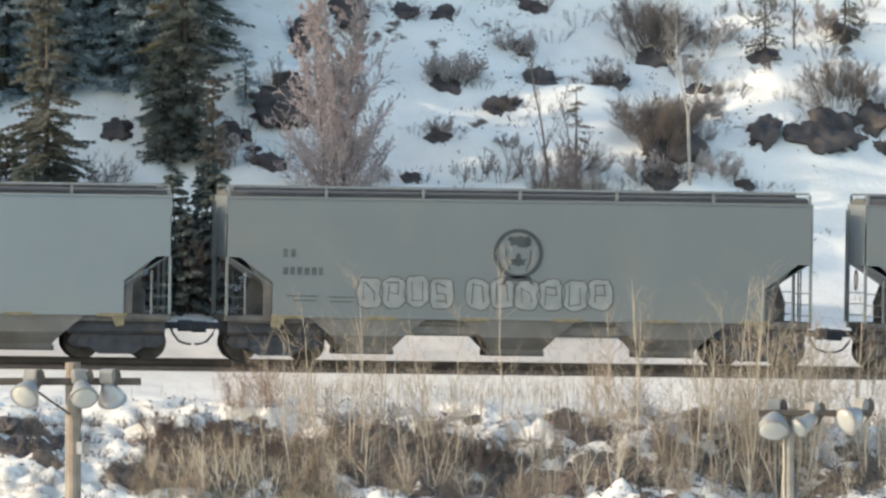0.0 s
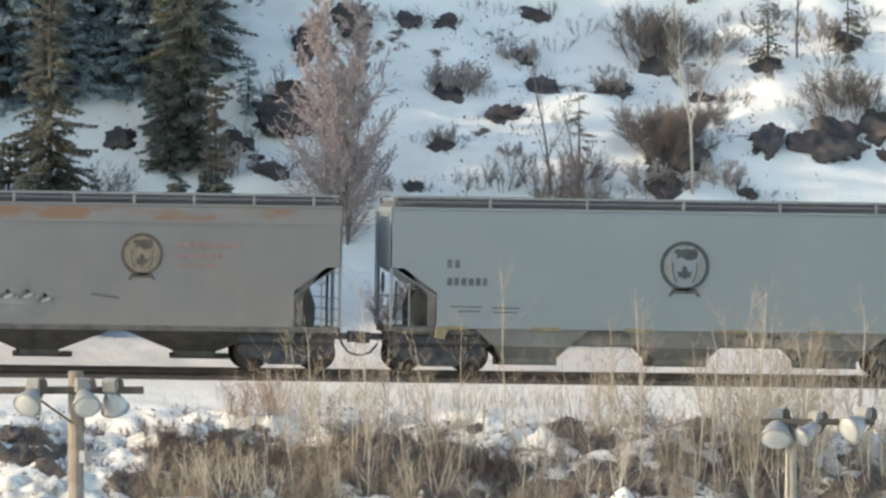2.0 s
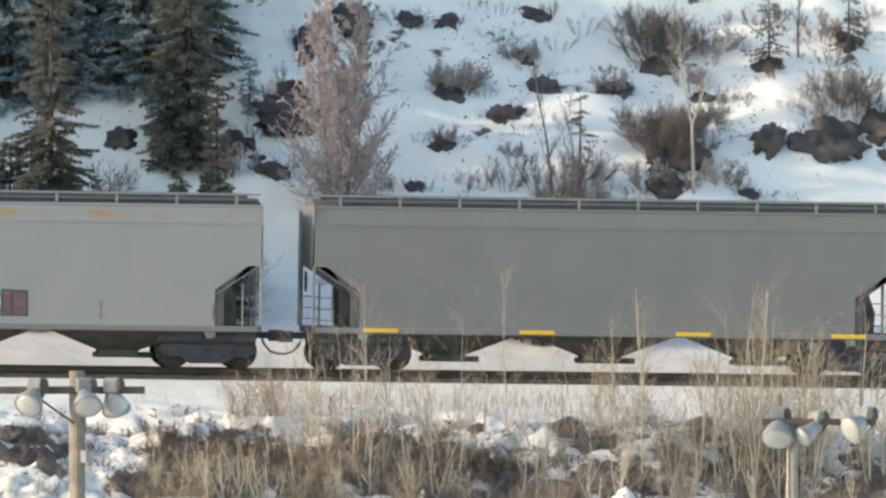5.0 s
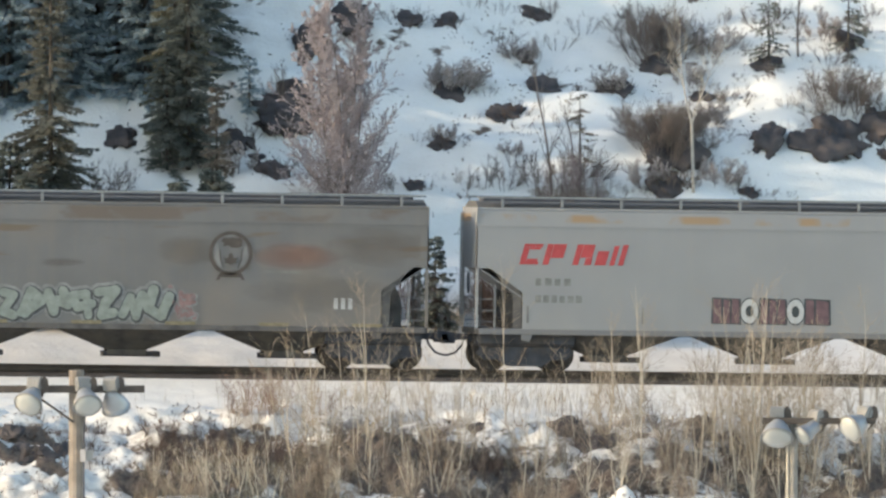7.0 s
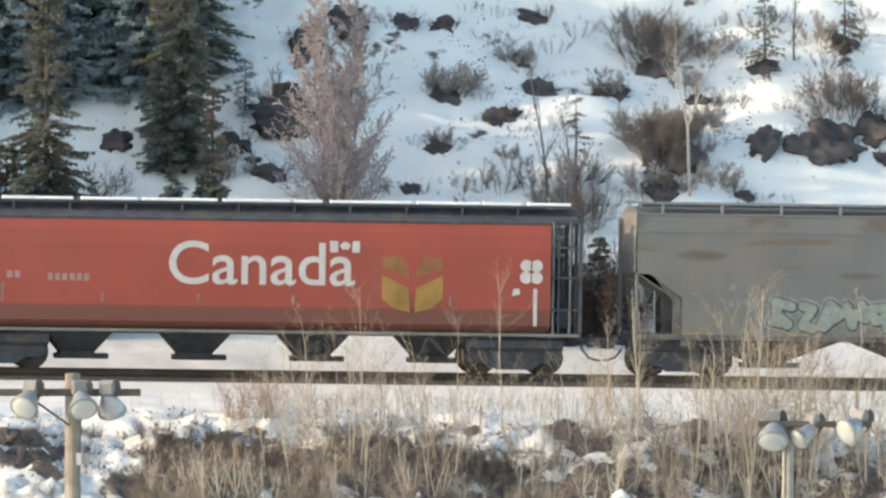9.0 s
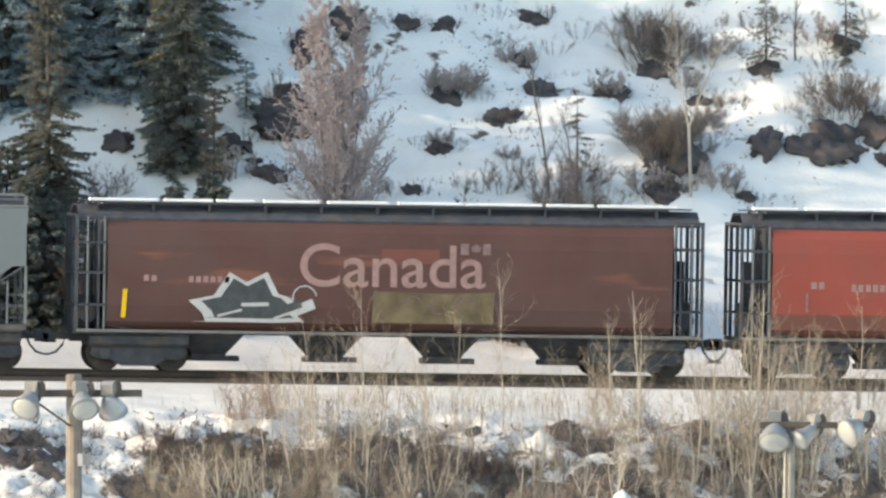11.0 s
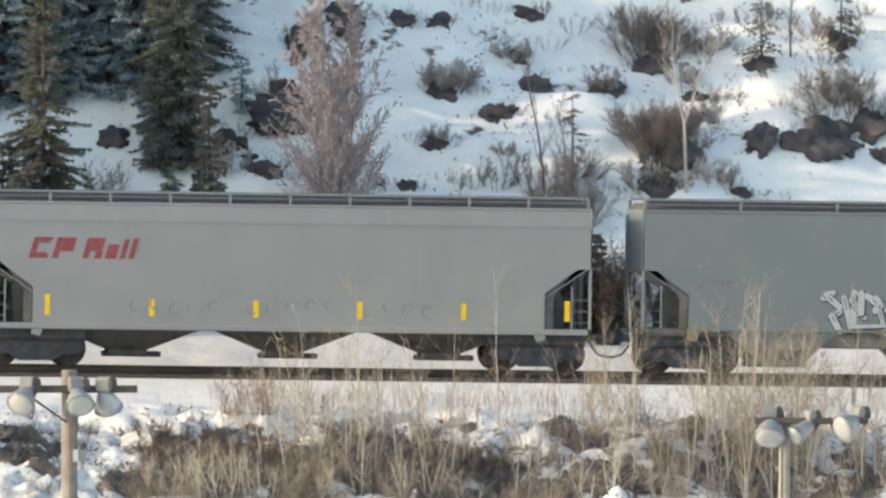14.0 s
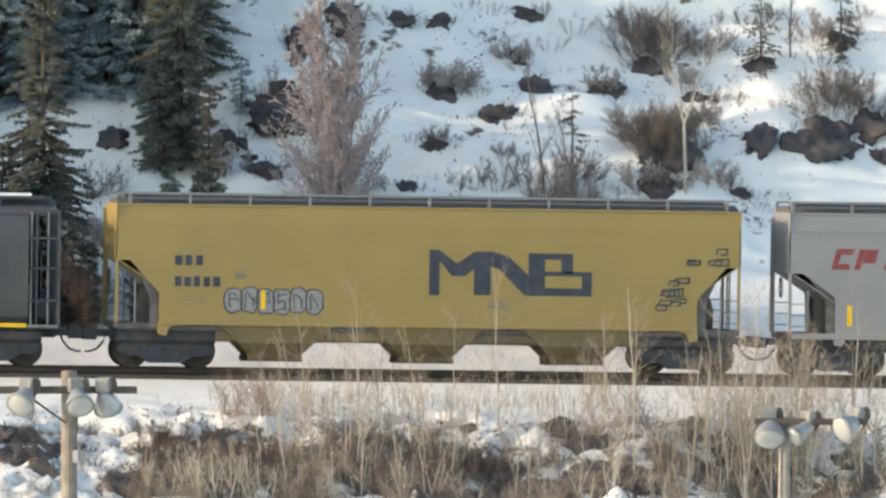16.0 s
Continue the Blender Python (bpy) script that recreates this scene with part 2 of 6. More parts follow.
def snow_ground_material():
    """Trodden spring snow; bare earth and dead grass break through on the near bank, darker ground in the wood."""
    m = bpy.data.materials.new("old_snow")
    m.use_nodes = True
    n, l = m.node_tree.nodes, m.node_tree.links
    b = n["Principled BSDF"]
    tc, xyz = n.new("ShaderNodeTexCoord"), n.new("ShaderNodeSeparateXYZ")
    l.new(tc.outputs["Object"], xyz.inputs[0])

    def nz(s, d=5.0):
        q = n.new("ShaderNodeTexNoise")
        q.inputs["Scale"].default_value, q.inputs["Detail"].default_value = s, d
        l.new(tc.outputs["Object"], q.inputs["Vector"])
        return q.outputs["Fac"]

    def rng(src, a, c, to0=0.0, to1=1.0):
        r = n.new("ShaderNodeMapRange")
        for i, v in enumerate((a, c, to0, to1)):
            r.inputs[i + 1].default_value = v
        l.new(src, r.inputs[0])
        return r.outputs[0]

    def op(kind, a, c):
        q = n.new("ShaderNodeMath")
        q.operation = kind
        for s, v in zip(q.inputs, (a, c)):
            if isinstance(v, (int, float)):
                s.default_value = v
            else:
                l.new(v, s)
        return q.outputs[0]

    def mix(f, a, c):
        x = n.new("ShaderNodeMix")
        x.data_type = "RGBA"
        l.new(f, x.inputs[0])
        for s, v in ((x.inputs[6], a), (x.inputs[7], c)):
            if isinstance(v, tuple):
                s.default_value = (*v, 1)
            else:
                l.new(v, s)
        return x.outputs[2]

    snow = mix(rng(nz(0.9), 0.35, 0.7), (0.81, 0.81, 0.785), (0.75, 0.75, 0.725))
    # the snow is duller and warmer over the whole near side
    snow = mix(rng(xyz.outputs[1], 10, 6, 0, 0.75), snow, mix(rng(nz(1.3), 0.35, 0.65), (0.73, 0.71, 0.675), (0.64, 0.615, 0.58)))
    snow = mix(rng(nz(14), 0.62, 0.75, 0, 0.5), snow, (0.50, 0.47, 0.43))
    earth = mix(rng(nz(6), 0.35, 0.65), (0.085, 0.068, 0.062), (0.17, 0.137, 0.112))
    # how much lies bare: much of the bank, little of the hill, none of the bench beside the track
    bank = op("MULTIPLY", rng(xyz.outputs[1], -8.6, -10.5), rng(xyz.outputs[1], -60, -40))
    bank = op("MULTIPLY", bank, rng(xyz.outputs[0], -9.2, -7.6, 0.35, 1.0))
    bare = op("MULTIPLY", bank, rng(op("ADD", nz(0.85), op("MULTIPLY", nz(4.0), 0.5)), 0.76, 0.84))
    ragged = op("MULTIPLY", op("ADD", nz(1.6), op("MULTIPLY", nz(6.0), 0.4)), 1.3)
    for cx, cy, rx, ry in BARE_SPOTS:
        ex = op("MULTIPLY", op("SUBTRACT", xyz.outputs[0], cx), 1 / rx)
        ey = op("MULTIPLY", op("SUBTRACT", xyz.outputs[1], cy), 1 / ry)
        d = op("SQRT", op("ADD", op("MULTIPLY", ex, ex), op("MULTIPLY", ey, ey)), 0)
        bare = op("MAXIMUM", bare, rng(op("ADD", d, ragged), 1.98, 1.80))
    wood = op("MULTIPLY", rng(xyz.outputs[1], 20.0, 21.2), rng(xyz.outputs[0], -2.6, -4.2))
    bare = op("MAXIMUM", bare, op("MULTIPLY", wood, rng(nz(0.8), 0.38, 0.5)))
    hill = op("MULTIPLY", rng(xyz.outputs[1], 9, 12), rng(op("ADD", nz(0.7), op("MULTIPLY", nz(4.0), 0.3)), 0.80, 0.86))
    bare = op("MAXIMUM", bare, hill)
    l.new(mix(bare, snow, earth), b.inputs["Base Color"])
    b.inputs["Roughness"].default_value = 0.75
    b.inputs["Specular IOR Level"].default_value = 0.2
    bu = n.new("ShaderNodeBump")
    bu.inputs["Strength"].default_value, bu.inputs["Distance"].default_value = 0.35, 0.08
    l.new(op("ADD", nz(7), op("MULTIPLY", nz(1.8), 1.2)), bu.inputs["Height"])
    l.new(bu.outputs[0], b.inputs["Normal"])
    return m


def build_ground():
    xs, ys = steps(-15, 19, 0.15, 3500), steps(-19, 29, 0.15, 3500)
    gx, gy = np.meshgrid(xs, ys)
    v = np.stack([gx, gy, land(gx, gy)], -1).reshape(-1, 3)
    nx, ny = len(xs), len(ys)
    i = (np.arange(ny - 1)[:, None] * nx + np.arange(nx - 1)).ravel()
    me = mesh_of("ground", v, np.stack([i, i + 1, i + nx + 1, i + nx], -1).tolist(), snow_ground_material(), smooth=True)
    return tagged(new("ground", me), "old spring snow with bare brown earth patches, rising to a steep slope", "ground", kind="structure")


def build_track():
    ballast = stuff_of("dark_ballast", (0.075, 0.066, 0.062), 0.9, 0.5, 4, 45, bump=1.0)
    steel = stuff_of("rail_steel", (0.08, 0.065, 0.055), 0.5, 0.3, 2, 30, metal=0.6)
    oak = stuff_of("creosoted_oak", (0.07, 0.055, 0.045), 0.85, 0.4, 5, 60, bump=0.6, per_object=0.4)
    tilt = pose(0, 0, 0, 0, math.degrees(math.atan(GRADE)), 0)
    bed = Shape()
    ring = [(-2.75, -0.55), (-2.55, -0.26), (-1.9, -0.19), (1.9, -0.19), (2.55, -0.26), (2.75, -0.55)]
    bed.loft([[(x, y, z) for y, z in ring] for x in (-420, 420)])
    ob = new("trackbed", bed.mesh("trackbed", ballast))
    ob.matrix_world = tilt
    tagged(ob, "dark stone ballast under a single railway track", "trackbed", kind="structure")
    for side in (-1, 1):
        r = Shape()
        c = side * 0.755
        ring = [(-.07, -.18), (.07, -.18), (.07, -.165), (.012, -.14), (.012, -.05), (.036, -.035), (.036, -.004), (.026, 0), (-.026, 0), (-.036, -.004), (-.036, -.035), (-.012, -.05), (-.012, -.14), (-.07, -.165)]
        r.loft([[(x, c + y, z) for y, z in ring] for x in (-420, 420)])
        ob = new("rail", r.mesh("rail", steel))
        ob.matrix_world = tilt
        tagged(ob, "worn brown steel rail spiked to wooden ties", "rail", "the two rails", kind="structure")
    tie = Shape().box(-0.115, 0.115, -1.3, 1.3, -0.36, -0.182, 0.012).mesh("tie", oak)
    ties = tagged(new("track_ties", None), "row of dark creosoted wooden railway ties", "ties", kind="structure")
    ties.matrix_world = tilt
    for k in range(-36, 44):
        ob = part("tie", tie, oak, ties)
        ob.location = (k * 0.52, random.uniform(-0.03, 0.03), random.uniform(-0.004, 0.004))
        ob.rotation_euler = (0, 0, random.uniform(-0.02, 0.02))
    rest = Shape()
    for k in [*range(-520, -36), *range(44, 520)]:
        rest.box(k * 0.52 - .115, k * 0.52 + .115, -1.3, 1.3, -0.36, -0.182)
    tagged(part("tie_row", rest, oak, ties), kind="stuff")


build_ground()
build_track()


# ------------------------------------------------------------ the grain train
SPEED = 10.76                      # metres a second, steady
WHEEL_R = 0.457
# black raised towards blue to carry distance haze, with dirt over it
BLACK = stuff_of("hazed_truck_black", (0.07, 0.077, 0.094), 0.8, 0.35, 3, 30, dirt=(0.12, 0.10, 0.085), dirt_amount=0.4)
WHEEL_STEEL = stuff_of("wheel_steel", (0.07, 0.06, 0.055), 0.6, 0.4, 4, 30, metal=0.3)
GALV = stuff_of("galvanised_grating", (0.23, 0.245, 0.255), 0.55, 0.2, 3, 30, metal=0.3)
# dusty steel, its colour darkened for shade below and inside the wagons
SHADOW_STEEL = stuff_of("shaded_dusty_underframe", (0.115, 0.113, 0.114), 0.85, 0.4, 3, 20, dirt=(0.155, 0.14, 0.125), dirt_amount=0.5)
GRIME = stuff_of("road_grime_grey", (0.205, 0.205, 0.20), 0.85, 0.25, 1.2, 25, bump=0.1, dirt=(0.14, 0.125, 0.11), dirt_amount=0.5, streak=0.5)
YELLOW_TAPE = stuff_of("yellow_reflector", (0.80, 0.50, 0.02), 0.4, 0.1, 3, 30)
OLD_TAPE = stuff_of("faded_yellow_reflector", (0.235, 0.205, 0.135), 0.6, 0.35, 5, 40)
WHITE_PAINT = stuff_of("white_lettering", (0.50, 0.475, 0.465), 0.6, 0.12, 4, 40)
FROST = stuff_of("snow_crust", (0.85, 0.86, 0.88), 0.8, 0.08, 4, 40, bump=0.5)
BLACK_PAINT = stuff_of("black_lettering", (0.06, 0.07, 0.075), 0.6, 0.3, 6, 40)
RED_PAINT = stuff_of("red_lettering", (0.43, 0.07, 0.075), 0.6, 0.2, 6, 40)
PINK_PAINT = stuff_of("faded_pink_lettering", (0.245, 0.162, 0.16), 0.7, 0.3, 6, 40)
WHEAT = stuff_of("golden_emblem", (0.30, 0.175, 0.055), 0.65, 0.3, 2, 30, dirt=(0.30, 0.14, 0.08), dirt_amount=0.4)
WHEAT_FADED = stuff_of("faded_golden_emblem", (0.27, 0.125, 0.052), 0.65, 0.3, 2, 30, dirt=(0.25, 0.09, 0.06), dirt_amount=0.5)
SILVER = stuff_of("silver_spray", (0.42, 0.44, 0.46), 0.5, 0.12, 6, 40)
DULL_SILVER = stuff_of("dull_silver_spray", (0.25, 0.255, 0.26), 0.5, 0.15, 5, 40)
PALE = stuff_of("pale_spray", (0.46, 0.47, 0.47), 0.6, 0.12, 6, 40)
MINT = stuff_of("mint_spray", (0.235, 0.27, 0.248), 0.6, 0.25, 6, 40)
DARK_SPRAY = stuff_of("worn_dark_spray", (0.085, 0.09, 0.095), 0.7, 0.3, 6, 40)
CHALKY = stuff_of("chalky_spray", (0.225, 0.235, 0.235), 0.8, 0.3, 6, 40)
PLUM = stuff_of("plum_spray", (0.16, 0.10, 0.11), 0.6, 0.3, 6, 40)
OCHRE = stuff_of("ochre_spray", (0.165, 0.128, 0.075), 0.6, 0.45, 2, 40)
BRIGHT_PATCH = stuff_of("brick_red_repaint", (0.185, 0.07, 0.057), 0.65, 0.25, 1, 25)
TEAL = stuff_of("teal_spray", (0.19, 0.26, 0.28), 0.6, 0.3, 4, 40)

WHEELSETS = []                     # (wheelset, +1 or -1) filled as the wagons are built
_shared = {}


def truck(car, x):
    """A two-axle truck: cast side frames with springs, bolster, and two wheelsets that turn."""
    if not _shared:
        f = Shape()
        out = [(-1.3, .46), (-1.2, .66), (-.75, .68), (-.42, .84), (.42, .84), (.75, .68), (1.2, .66), (1.3, .46), (1.1, .30), (.72, .30), (.46, .13), (-.46, .13), (-.72, .30), (-1.1, .30)]
        f.prism(out, -0.09, 0.09)
        for s in (-0.89, 0.89):
            f.disc((s, WHEEL_R), 0.15, -0.16, 0.1, 12)
        _shared["frame"] = f.mesh("side_frame", BLACK)
        sp = Shape()
        for k in (-.24, -.08, .08, .24):
            for j in range(5):
                sp.tube((k, 0, .26 + j * .07), (k, 0, .30 + j * .07), 0.07, n=8)
        _shared["spring"] = sp.mesh("spring_nest", WHEEL_STEEL)
        _shared["bolster"] = Shape().box(-0.2, 0.2, -0.95, 0.95, 0.45, 0.78, 0.05).mesh("bolster", BLACK)
        w = Shape()
        w.tube((0, -0.98, 0), (0, 0.98, 0), 0.085, n=10)
        for s in (-1, 1):
            ya, yb = sorted((s * 0.69, s * 0.82))
            w.disc((0, 0), WHEEL_R, ya, yb, 28)
            w.disc((0, 0), WHEEL_R + 0.025, *sorted((s * 0.66, s * 0.69)), 28)
            w.disc((0, 0), 0.15, *sorted((s * 0.80, s * 0.88)), 14)
            for k in range(4):                     # plate ribs
                a = k * math.pi / 2
                w.box(math.cos(a) * .27 - .05, math.cos(a) * .27 + .05, *sorted((s * .815, s * .828)), math.sin(a) * .27 - .05, math.sin(a) * .27 + .05)
        _shared["wheels"] = w.mesh("wheelset", WHEEL_STEEL)
        br = Shape().path([(-.62, 0, .42), (0, 0, .36), (.62, 0, .42)], 0.035)
        _shared["beam"] = br.mesh("brake_beam", BLACK)
    t = new("truck", _shared["bolster"])
    t.parent, t.location = car, (x, 0, 0)
    tagged(t, "dirty black cast steel truck with four wheels")
    for s in (-1, 1):
        o = part("side_frame", _shared["frame"], BLACK, t)
        o.location = (0, s * 0.99, 0)
        if s > 0:
            o.rotation_euler = (0, 0, math.pi)
        o = part("spring_nest", _shared["spring"], WHEEL_STEEL, t)
        o.location = (0, s * 1.0, 0)
        o = part("brake_beam", _shared["beam"], BLACK, t)
        o.location = (0, s * 0.6, 0)
        o = part("wheelset", _shared["wheels"], WHEEL_STEEL, t)
        o.location = (s * 0.89, 0, WHEEL_R)
        WHEELSETS.append((o, s))
    return t


def coupling(car, half, s):
    """Draft gear, knuckle coupler and a hanging air hose at one end."""
    c = Shape().box(*sorted((s * (half - 1.6), s * half)), -0.2, 0.2, 0.75, 1.1, 0.03)
    c.box(*sorted((s * half, s * (half + 0.42))), -0.09, 0.09, 0.80, 0.98, 0.02)
    c.box(*sorted((s * (half + 0.36), s * (half + 0.72))), -0.17, 0.17, 0.72 + .012 * s, 1.02 + .012 * s, 0.05)
    part("coupler", c, BLACK, car)
    p = [(s * (half + 0.12), -0.28, 0.86), (s * (half + 0.2), -0.28, 0.66), (s * (half + 0.36), -0.28, 0.47), (s * (half + 0.56), -0.28, 0.40), (s * (half + 0.68), -0.28, 0.40)]
    part("air_hose", Shape().path(p, 0.032, 6), BLACK, car)


def flat(car, name, outlines, y, material, label="", thick=0.004):
    """Paint on the near side: outlines in the x-z plane, a film proud of the sheet."""
    s = Shape()
    for o in outlines:
        s.prism(o, y - thick, y)
    return part(name, s.weld(), material, car, label)


def smear(car, name, color, cx, cz, rx, rz, label="", cover=0.8, deep=0.001):
    """A soft-edged stain or worn patch on the side sheet."""
    a = [(max(-7.7, cx - rx * 1.2), max(1.2, cz - rz * 1.2)), (min(7.7, cx + rx * 1.2), max(1.2, cz - rz * 1.2)), (min(7.7, cx + rx * 1.2), min(3.84, cz + rz * 1.2)), (max(-7.7, cx - rx * 1.2), min(3.84, cz + rz * 1.2))]
    me = mesh_of(name, [(x, SIDE - .0015 - deep, z) for x, z in a], [(0, 1, 2, 3)], smear_of(name, color, cx, cz, rx, rz, cover))
    return part(name, me, None, car, label)


def flats(car, name, outlines, y, material, label=""):
    """The same, each outline a part of its own."""
    for o in outlines:
        flat(car, name, [o], y, material, label)


def bars(car, name, rows, y, material, label=""):
    """Lettering as plain bars, each painted mark by itself: rows of (x0, z0, count, letter width, height, slant)."""
    rng = random.Random(str(rows))
    for x0, z0, count, w, ht, sl in rows:
        for k in range(count):
            a = x0 + k * w * 1.28
            b = a + w * rng.uniform(0.75, 0.95)
            t = ht * rng.uniform(0.9, 1.0)
            flat(car, name, [[(a, z0), (b, z0), (b + sl * t, z0 + t), (a + sl * t, z0 + t)]], y, material, label)


def ring_of(cx, cz, r0, r1, n=32, a0=0.0, a1=2 * math.pi):
    out = []
    for k in range(n):
        a, b = a0 + (a1 - a0) * k / n, a0 + (a1 - a0) * (k + 1) / n
        out.append([(cx + r * math.cos(t), cz + r * math.sin(t)) for r, t in ((r0, a), (r1, a), (r1, b), (r0, b))])
    return out


def roundel(car, cx, cz, y, dark, pale=None, r=0.66):
    """A round emblem: a ring, a ribbon below it, and plain shapes within."""
    if pale:
        flat(car, "emblem_field", [[(cx + .97 * r * math.cos(k * .2618), cz + .97 * r * math.sin(k * .2618)) for k in range(24)]], y, pale)
    k = r / 0.66
    at = lambda q: [(cx + a * k, cz + b * k) for a, b in q]
    if not pale:
        flat(car, "emblem_field", [at(q) for q in ([(-.50, .20), (-.40, .30), (-.36, .10), (-.33, -.20), (-.24, -.44), (-.36, -.40), (-.50, -.15)], [(.50, .22), (.42, .22), (.38, .0), (.34, -.24), (.26, -.44), (.38, -.38), (.51, -.12)],
                                           [(-.24, .50), (-.10, .54), (.12, .545), (.16, .51), (-.02, .49)])], y, GHOST)
    ring = flat(car, "emblem", ring_of(cx, cz, r * 0.85, r * 1.01), y - 0.004, dark, "round painted emblem with a ribbon")
    for name, shapes in (
            ("emblem_crest", [[(-.30, .38), (-.20, .30), (-.24, .20), (-.08, .24), (.02, .17), (.20, .16), (.33, .22), (.35, .38), (.28, .47), (.16, .44), (.06, .47), (-.10, .44), (-.22, .46)]]),
            ("emblem_leaf", [[(-.05, -.34), (.05, -.34), (.06, -.30), (.20, -.30), (.15, -.24), (.22, -.14), (.11, -.16), (.07, -.12), (.06, -.03), (.0, .02), (-.06, -.03), (-.07, -.12), (-.11, -.16), (-.22, -.14), (-.15, -.24), (-.20, -.30), (-.06, -.30)]]),
            ("emblem_ribbon", [[(-.30, -.60), (.30, -.60), (.31, -.73), (-.31, -.73)], [(-.44, -.82), (-.34, -.62), (-.30, -.60), (-.31, -.73), (-.33, -.80)], [(.44, -.82), (.33, -.80), (.31, -.73), (.30, -.60), (.34, -.62)]]),
            ("shield_edge", [[(-.35, .10), (-.32, .10), (-.30, -.20), (-.33, -.20)], [(-.33, -.20), (-.30, -.20), (-.20, -.44), (-.22, -.46)]]),
            ("shield_edge", [[(.35, .10), (.32, .10), (.30, -.20), (.33, -.20)], [(.33, -.20), (.30, -.20), (.20, -.44), (.22, -.46)]])):
        flat(ring, name, [at(q) for q in shapes], y - 0.004, dark)


def stroke(p, q, w):
    """A thick brush stroke with cut ends, as an outline."""
    d = math.hypot(q[0] - p[0], q[1] - p[1]) or 1
    tx, tz = (q[0] - p[0]) / d, (q[1] - p[1]) / d
    out = []
    for c, s in ((p, -1), (q, 1)):
        for a in (-70, -35, 0, 35, 70):
            a = radians(a) * 1.2
            ox, oz = math.cos(a) * s, math.sin(a) * s
            out.append((c[0] + w * (tx * ox - tz * oz), c[1] + w * (tz * ox + tx * oz)))
    return out


FAT_FORMS = (((1, .8), (.2, 1), (.3, .45), (.9, .1), (.0, .2)), ((.2, .9), (.8, .75), (.4, .1), (.9, .0)), ((.0, .1), (.3, 1), (1, .6), (.5, .3), (.2, 0)), ((.1, .9), (.3, .1), (.5, .6), (1, .4), (.8, 1)),
             ((.9, 0), (.6, .9), (.0, .8), (.3, .3), (1, .5)), ((.0, .9), (.9, 1), (.4, .5), (.2, .0), (.8, .1)), ((.0, .1), (.4, .8), (.6, .2), (1, .9), (.7, .0)), ((.2, 1), (.1, .3), (.8, .0), (1, .8)))


def fat_letters(car, x0, x1, z0, z1, y, fill, line, rim, seed, label="fat rounded sprayed letter that cannot be read"):
    """A packed row of swollen letters: pale rim, dark outline, filled body."""
    rng = random.Random(seed)
    w, fat = (x1 - x0) / len(FAT_FORMS), .135
    for k, form in enumerate(FAT_FORMS):
        lift, lean = rng.uniform(-.04, .04), rng.uniform(-.05, .12)
        pts = [(x0 + (k + .02) * w + fat + (a + rng.uniform(-.05, .05)) * (w * 1.2 - 2 * fat) + lean * (b - .5), z0 + fat + lift + (b + rng.uniform(-.04, .04)) * (z1 - z0 - 2 * fat)) for a, b in form]
        halo, edge, body = Shape(), Shape(), Shape()
        for i, (p, q) in enumerate(zip(pts, pts[1:])):
            f, d = fat * rng.uniform(.85, 1.15), y - .0002 * i - .004 * (k % 2)
            halo.prism(stroke(p, q, f + .1), d - .001, d)
            edge.prism(stroke((p[0] + .02, p[1] - .02), (q[0] + .02, q[1] - .02), f + .035), d - .009, d - .008)
            body.prism(stroke(p, q, f - .01), d - .017, d - .016)
        g = part("graffiti_letter", body, fill, car, label)
        part("graffiti_outline", edge, line, g)
        part("graffiti_rim", halo, rim, g)


def spray(car, x0, x1, z0, z1, y, fill, line, seed, count, spiky=0.0, label="sprayed graffiti letter that cannot be read"):
    """A row of interlocked letters of broad strokes, each with its own darker outline, laid one over the other."""
    rng = random.Random(seed)
    w = (x1 - x0) / count
    fat = (.19 - .10 * spiky) * min(w, z1 - z0)
    n = 0

    def letter(strokes, glints):
        nonlocal n
        edge, body, glint = Shape(), Shape(), Shape()
        for p, q, f, rim in strokes:
            n += 1
            edge.prism(stroke((p[0] + .02, p[1] - .02), (q[0] + .02, q[1] - .02), f + rim), y - .0012 * n - .0002, y - .0012 * n)
            body.prism(stroke(p, q, f), y - .0012 * n - .0008, y - .0012 * n - .0006)
            if glints and rng.random() < .35:
                m = (p[0] * .6 + q[0] * .4, p[1] * .6 + q[1] * .4)
                glint.prism(stroke(p, m, .012), y - .0012 * n - .0105, y - .0012 * n - .0100)
        g = part("graffiti_letter", body, fill, car, label)
        part("graffiti_outline", edge, line, g)
        if glint.v:
            part("graffiti_stroke", glint, line, g)

    for k in range(count):
        ox, lift = x0 + k * w + fat * .6, rng.uniform(-.05, .05)
        sw, sh = w * 1.06 - fat * 1.2, (z1 - z0) - 2 * fat
        bones = [(rng.uniform(0, .2), rng.choice((0, 1)))] + [(rng.uniform(.0, 1), rng.choice((0, .5, 1)) + rng.uniform(-.1, .1)) for _ in range(4)] + [(rng.uniform(.8, 1), rng.choice((0, 1)))]
        strokes = []
        for (a, b), (c, d) in zip(bones, bones[1:]):
            j = lambda: rng.uniform(-.06, .06) * (1 + 2 * spiky)
            over = 1 + .35 * spiky * rng.random()
            p = (ox + (a + j()) * sw, z0 + fat + lift + (b + j()) * sh)
            q = (ox + (a + (c - a) * over + j()) * sw, z0 + fat + lift + (b + (d - b) * over + j()) * sh)
            strokes.append((p, q, fat * rng.uniform(.75, 1.15), .028))
        letter(strokes, True)
    for k in range(int(10 * spiky)):               # long flat strokes that tie a spiky piece together
        a = x0 + (x1 - x0) * rng.uniform(0, .7)
        b = a + (x1 - x0) * rng.uniform(.12, .3)
        c = z0 + (z1 - z0) * rng.choice((.1, .14, .5, .55))
        letter([((a, c), (b, c + .06), .05, .025)], False)


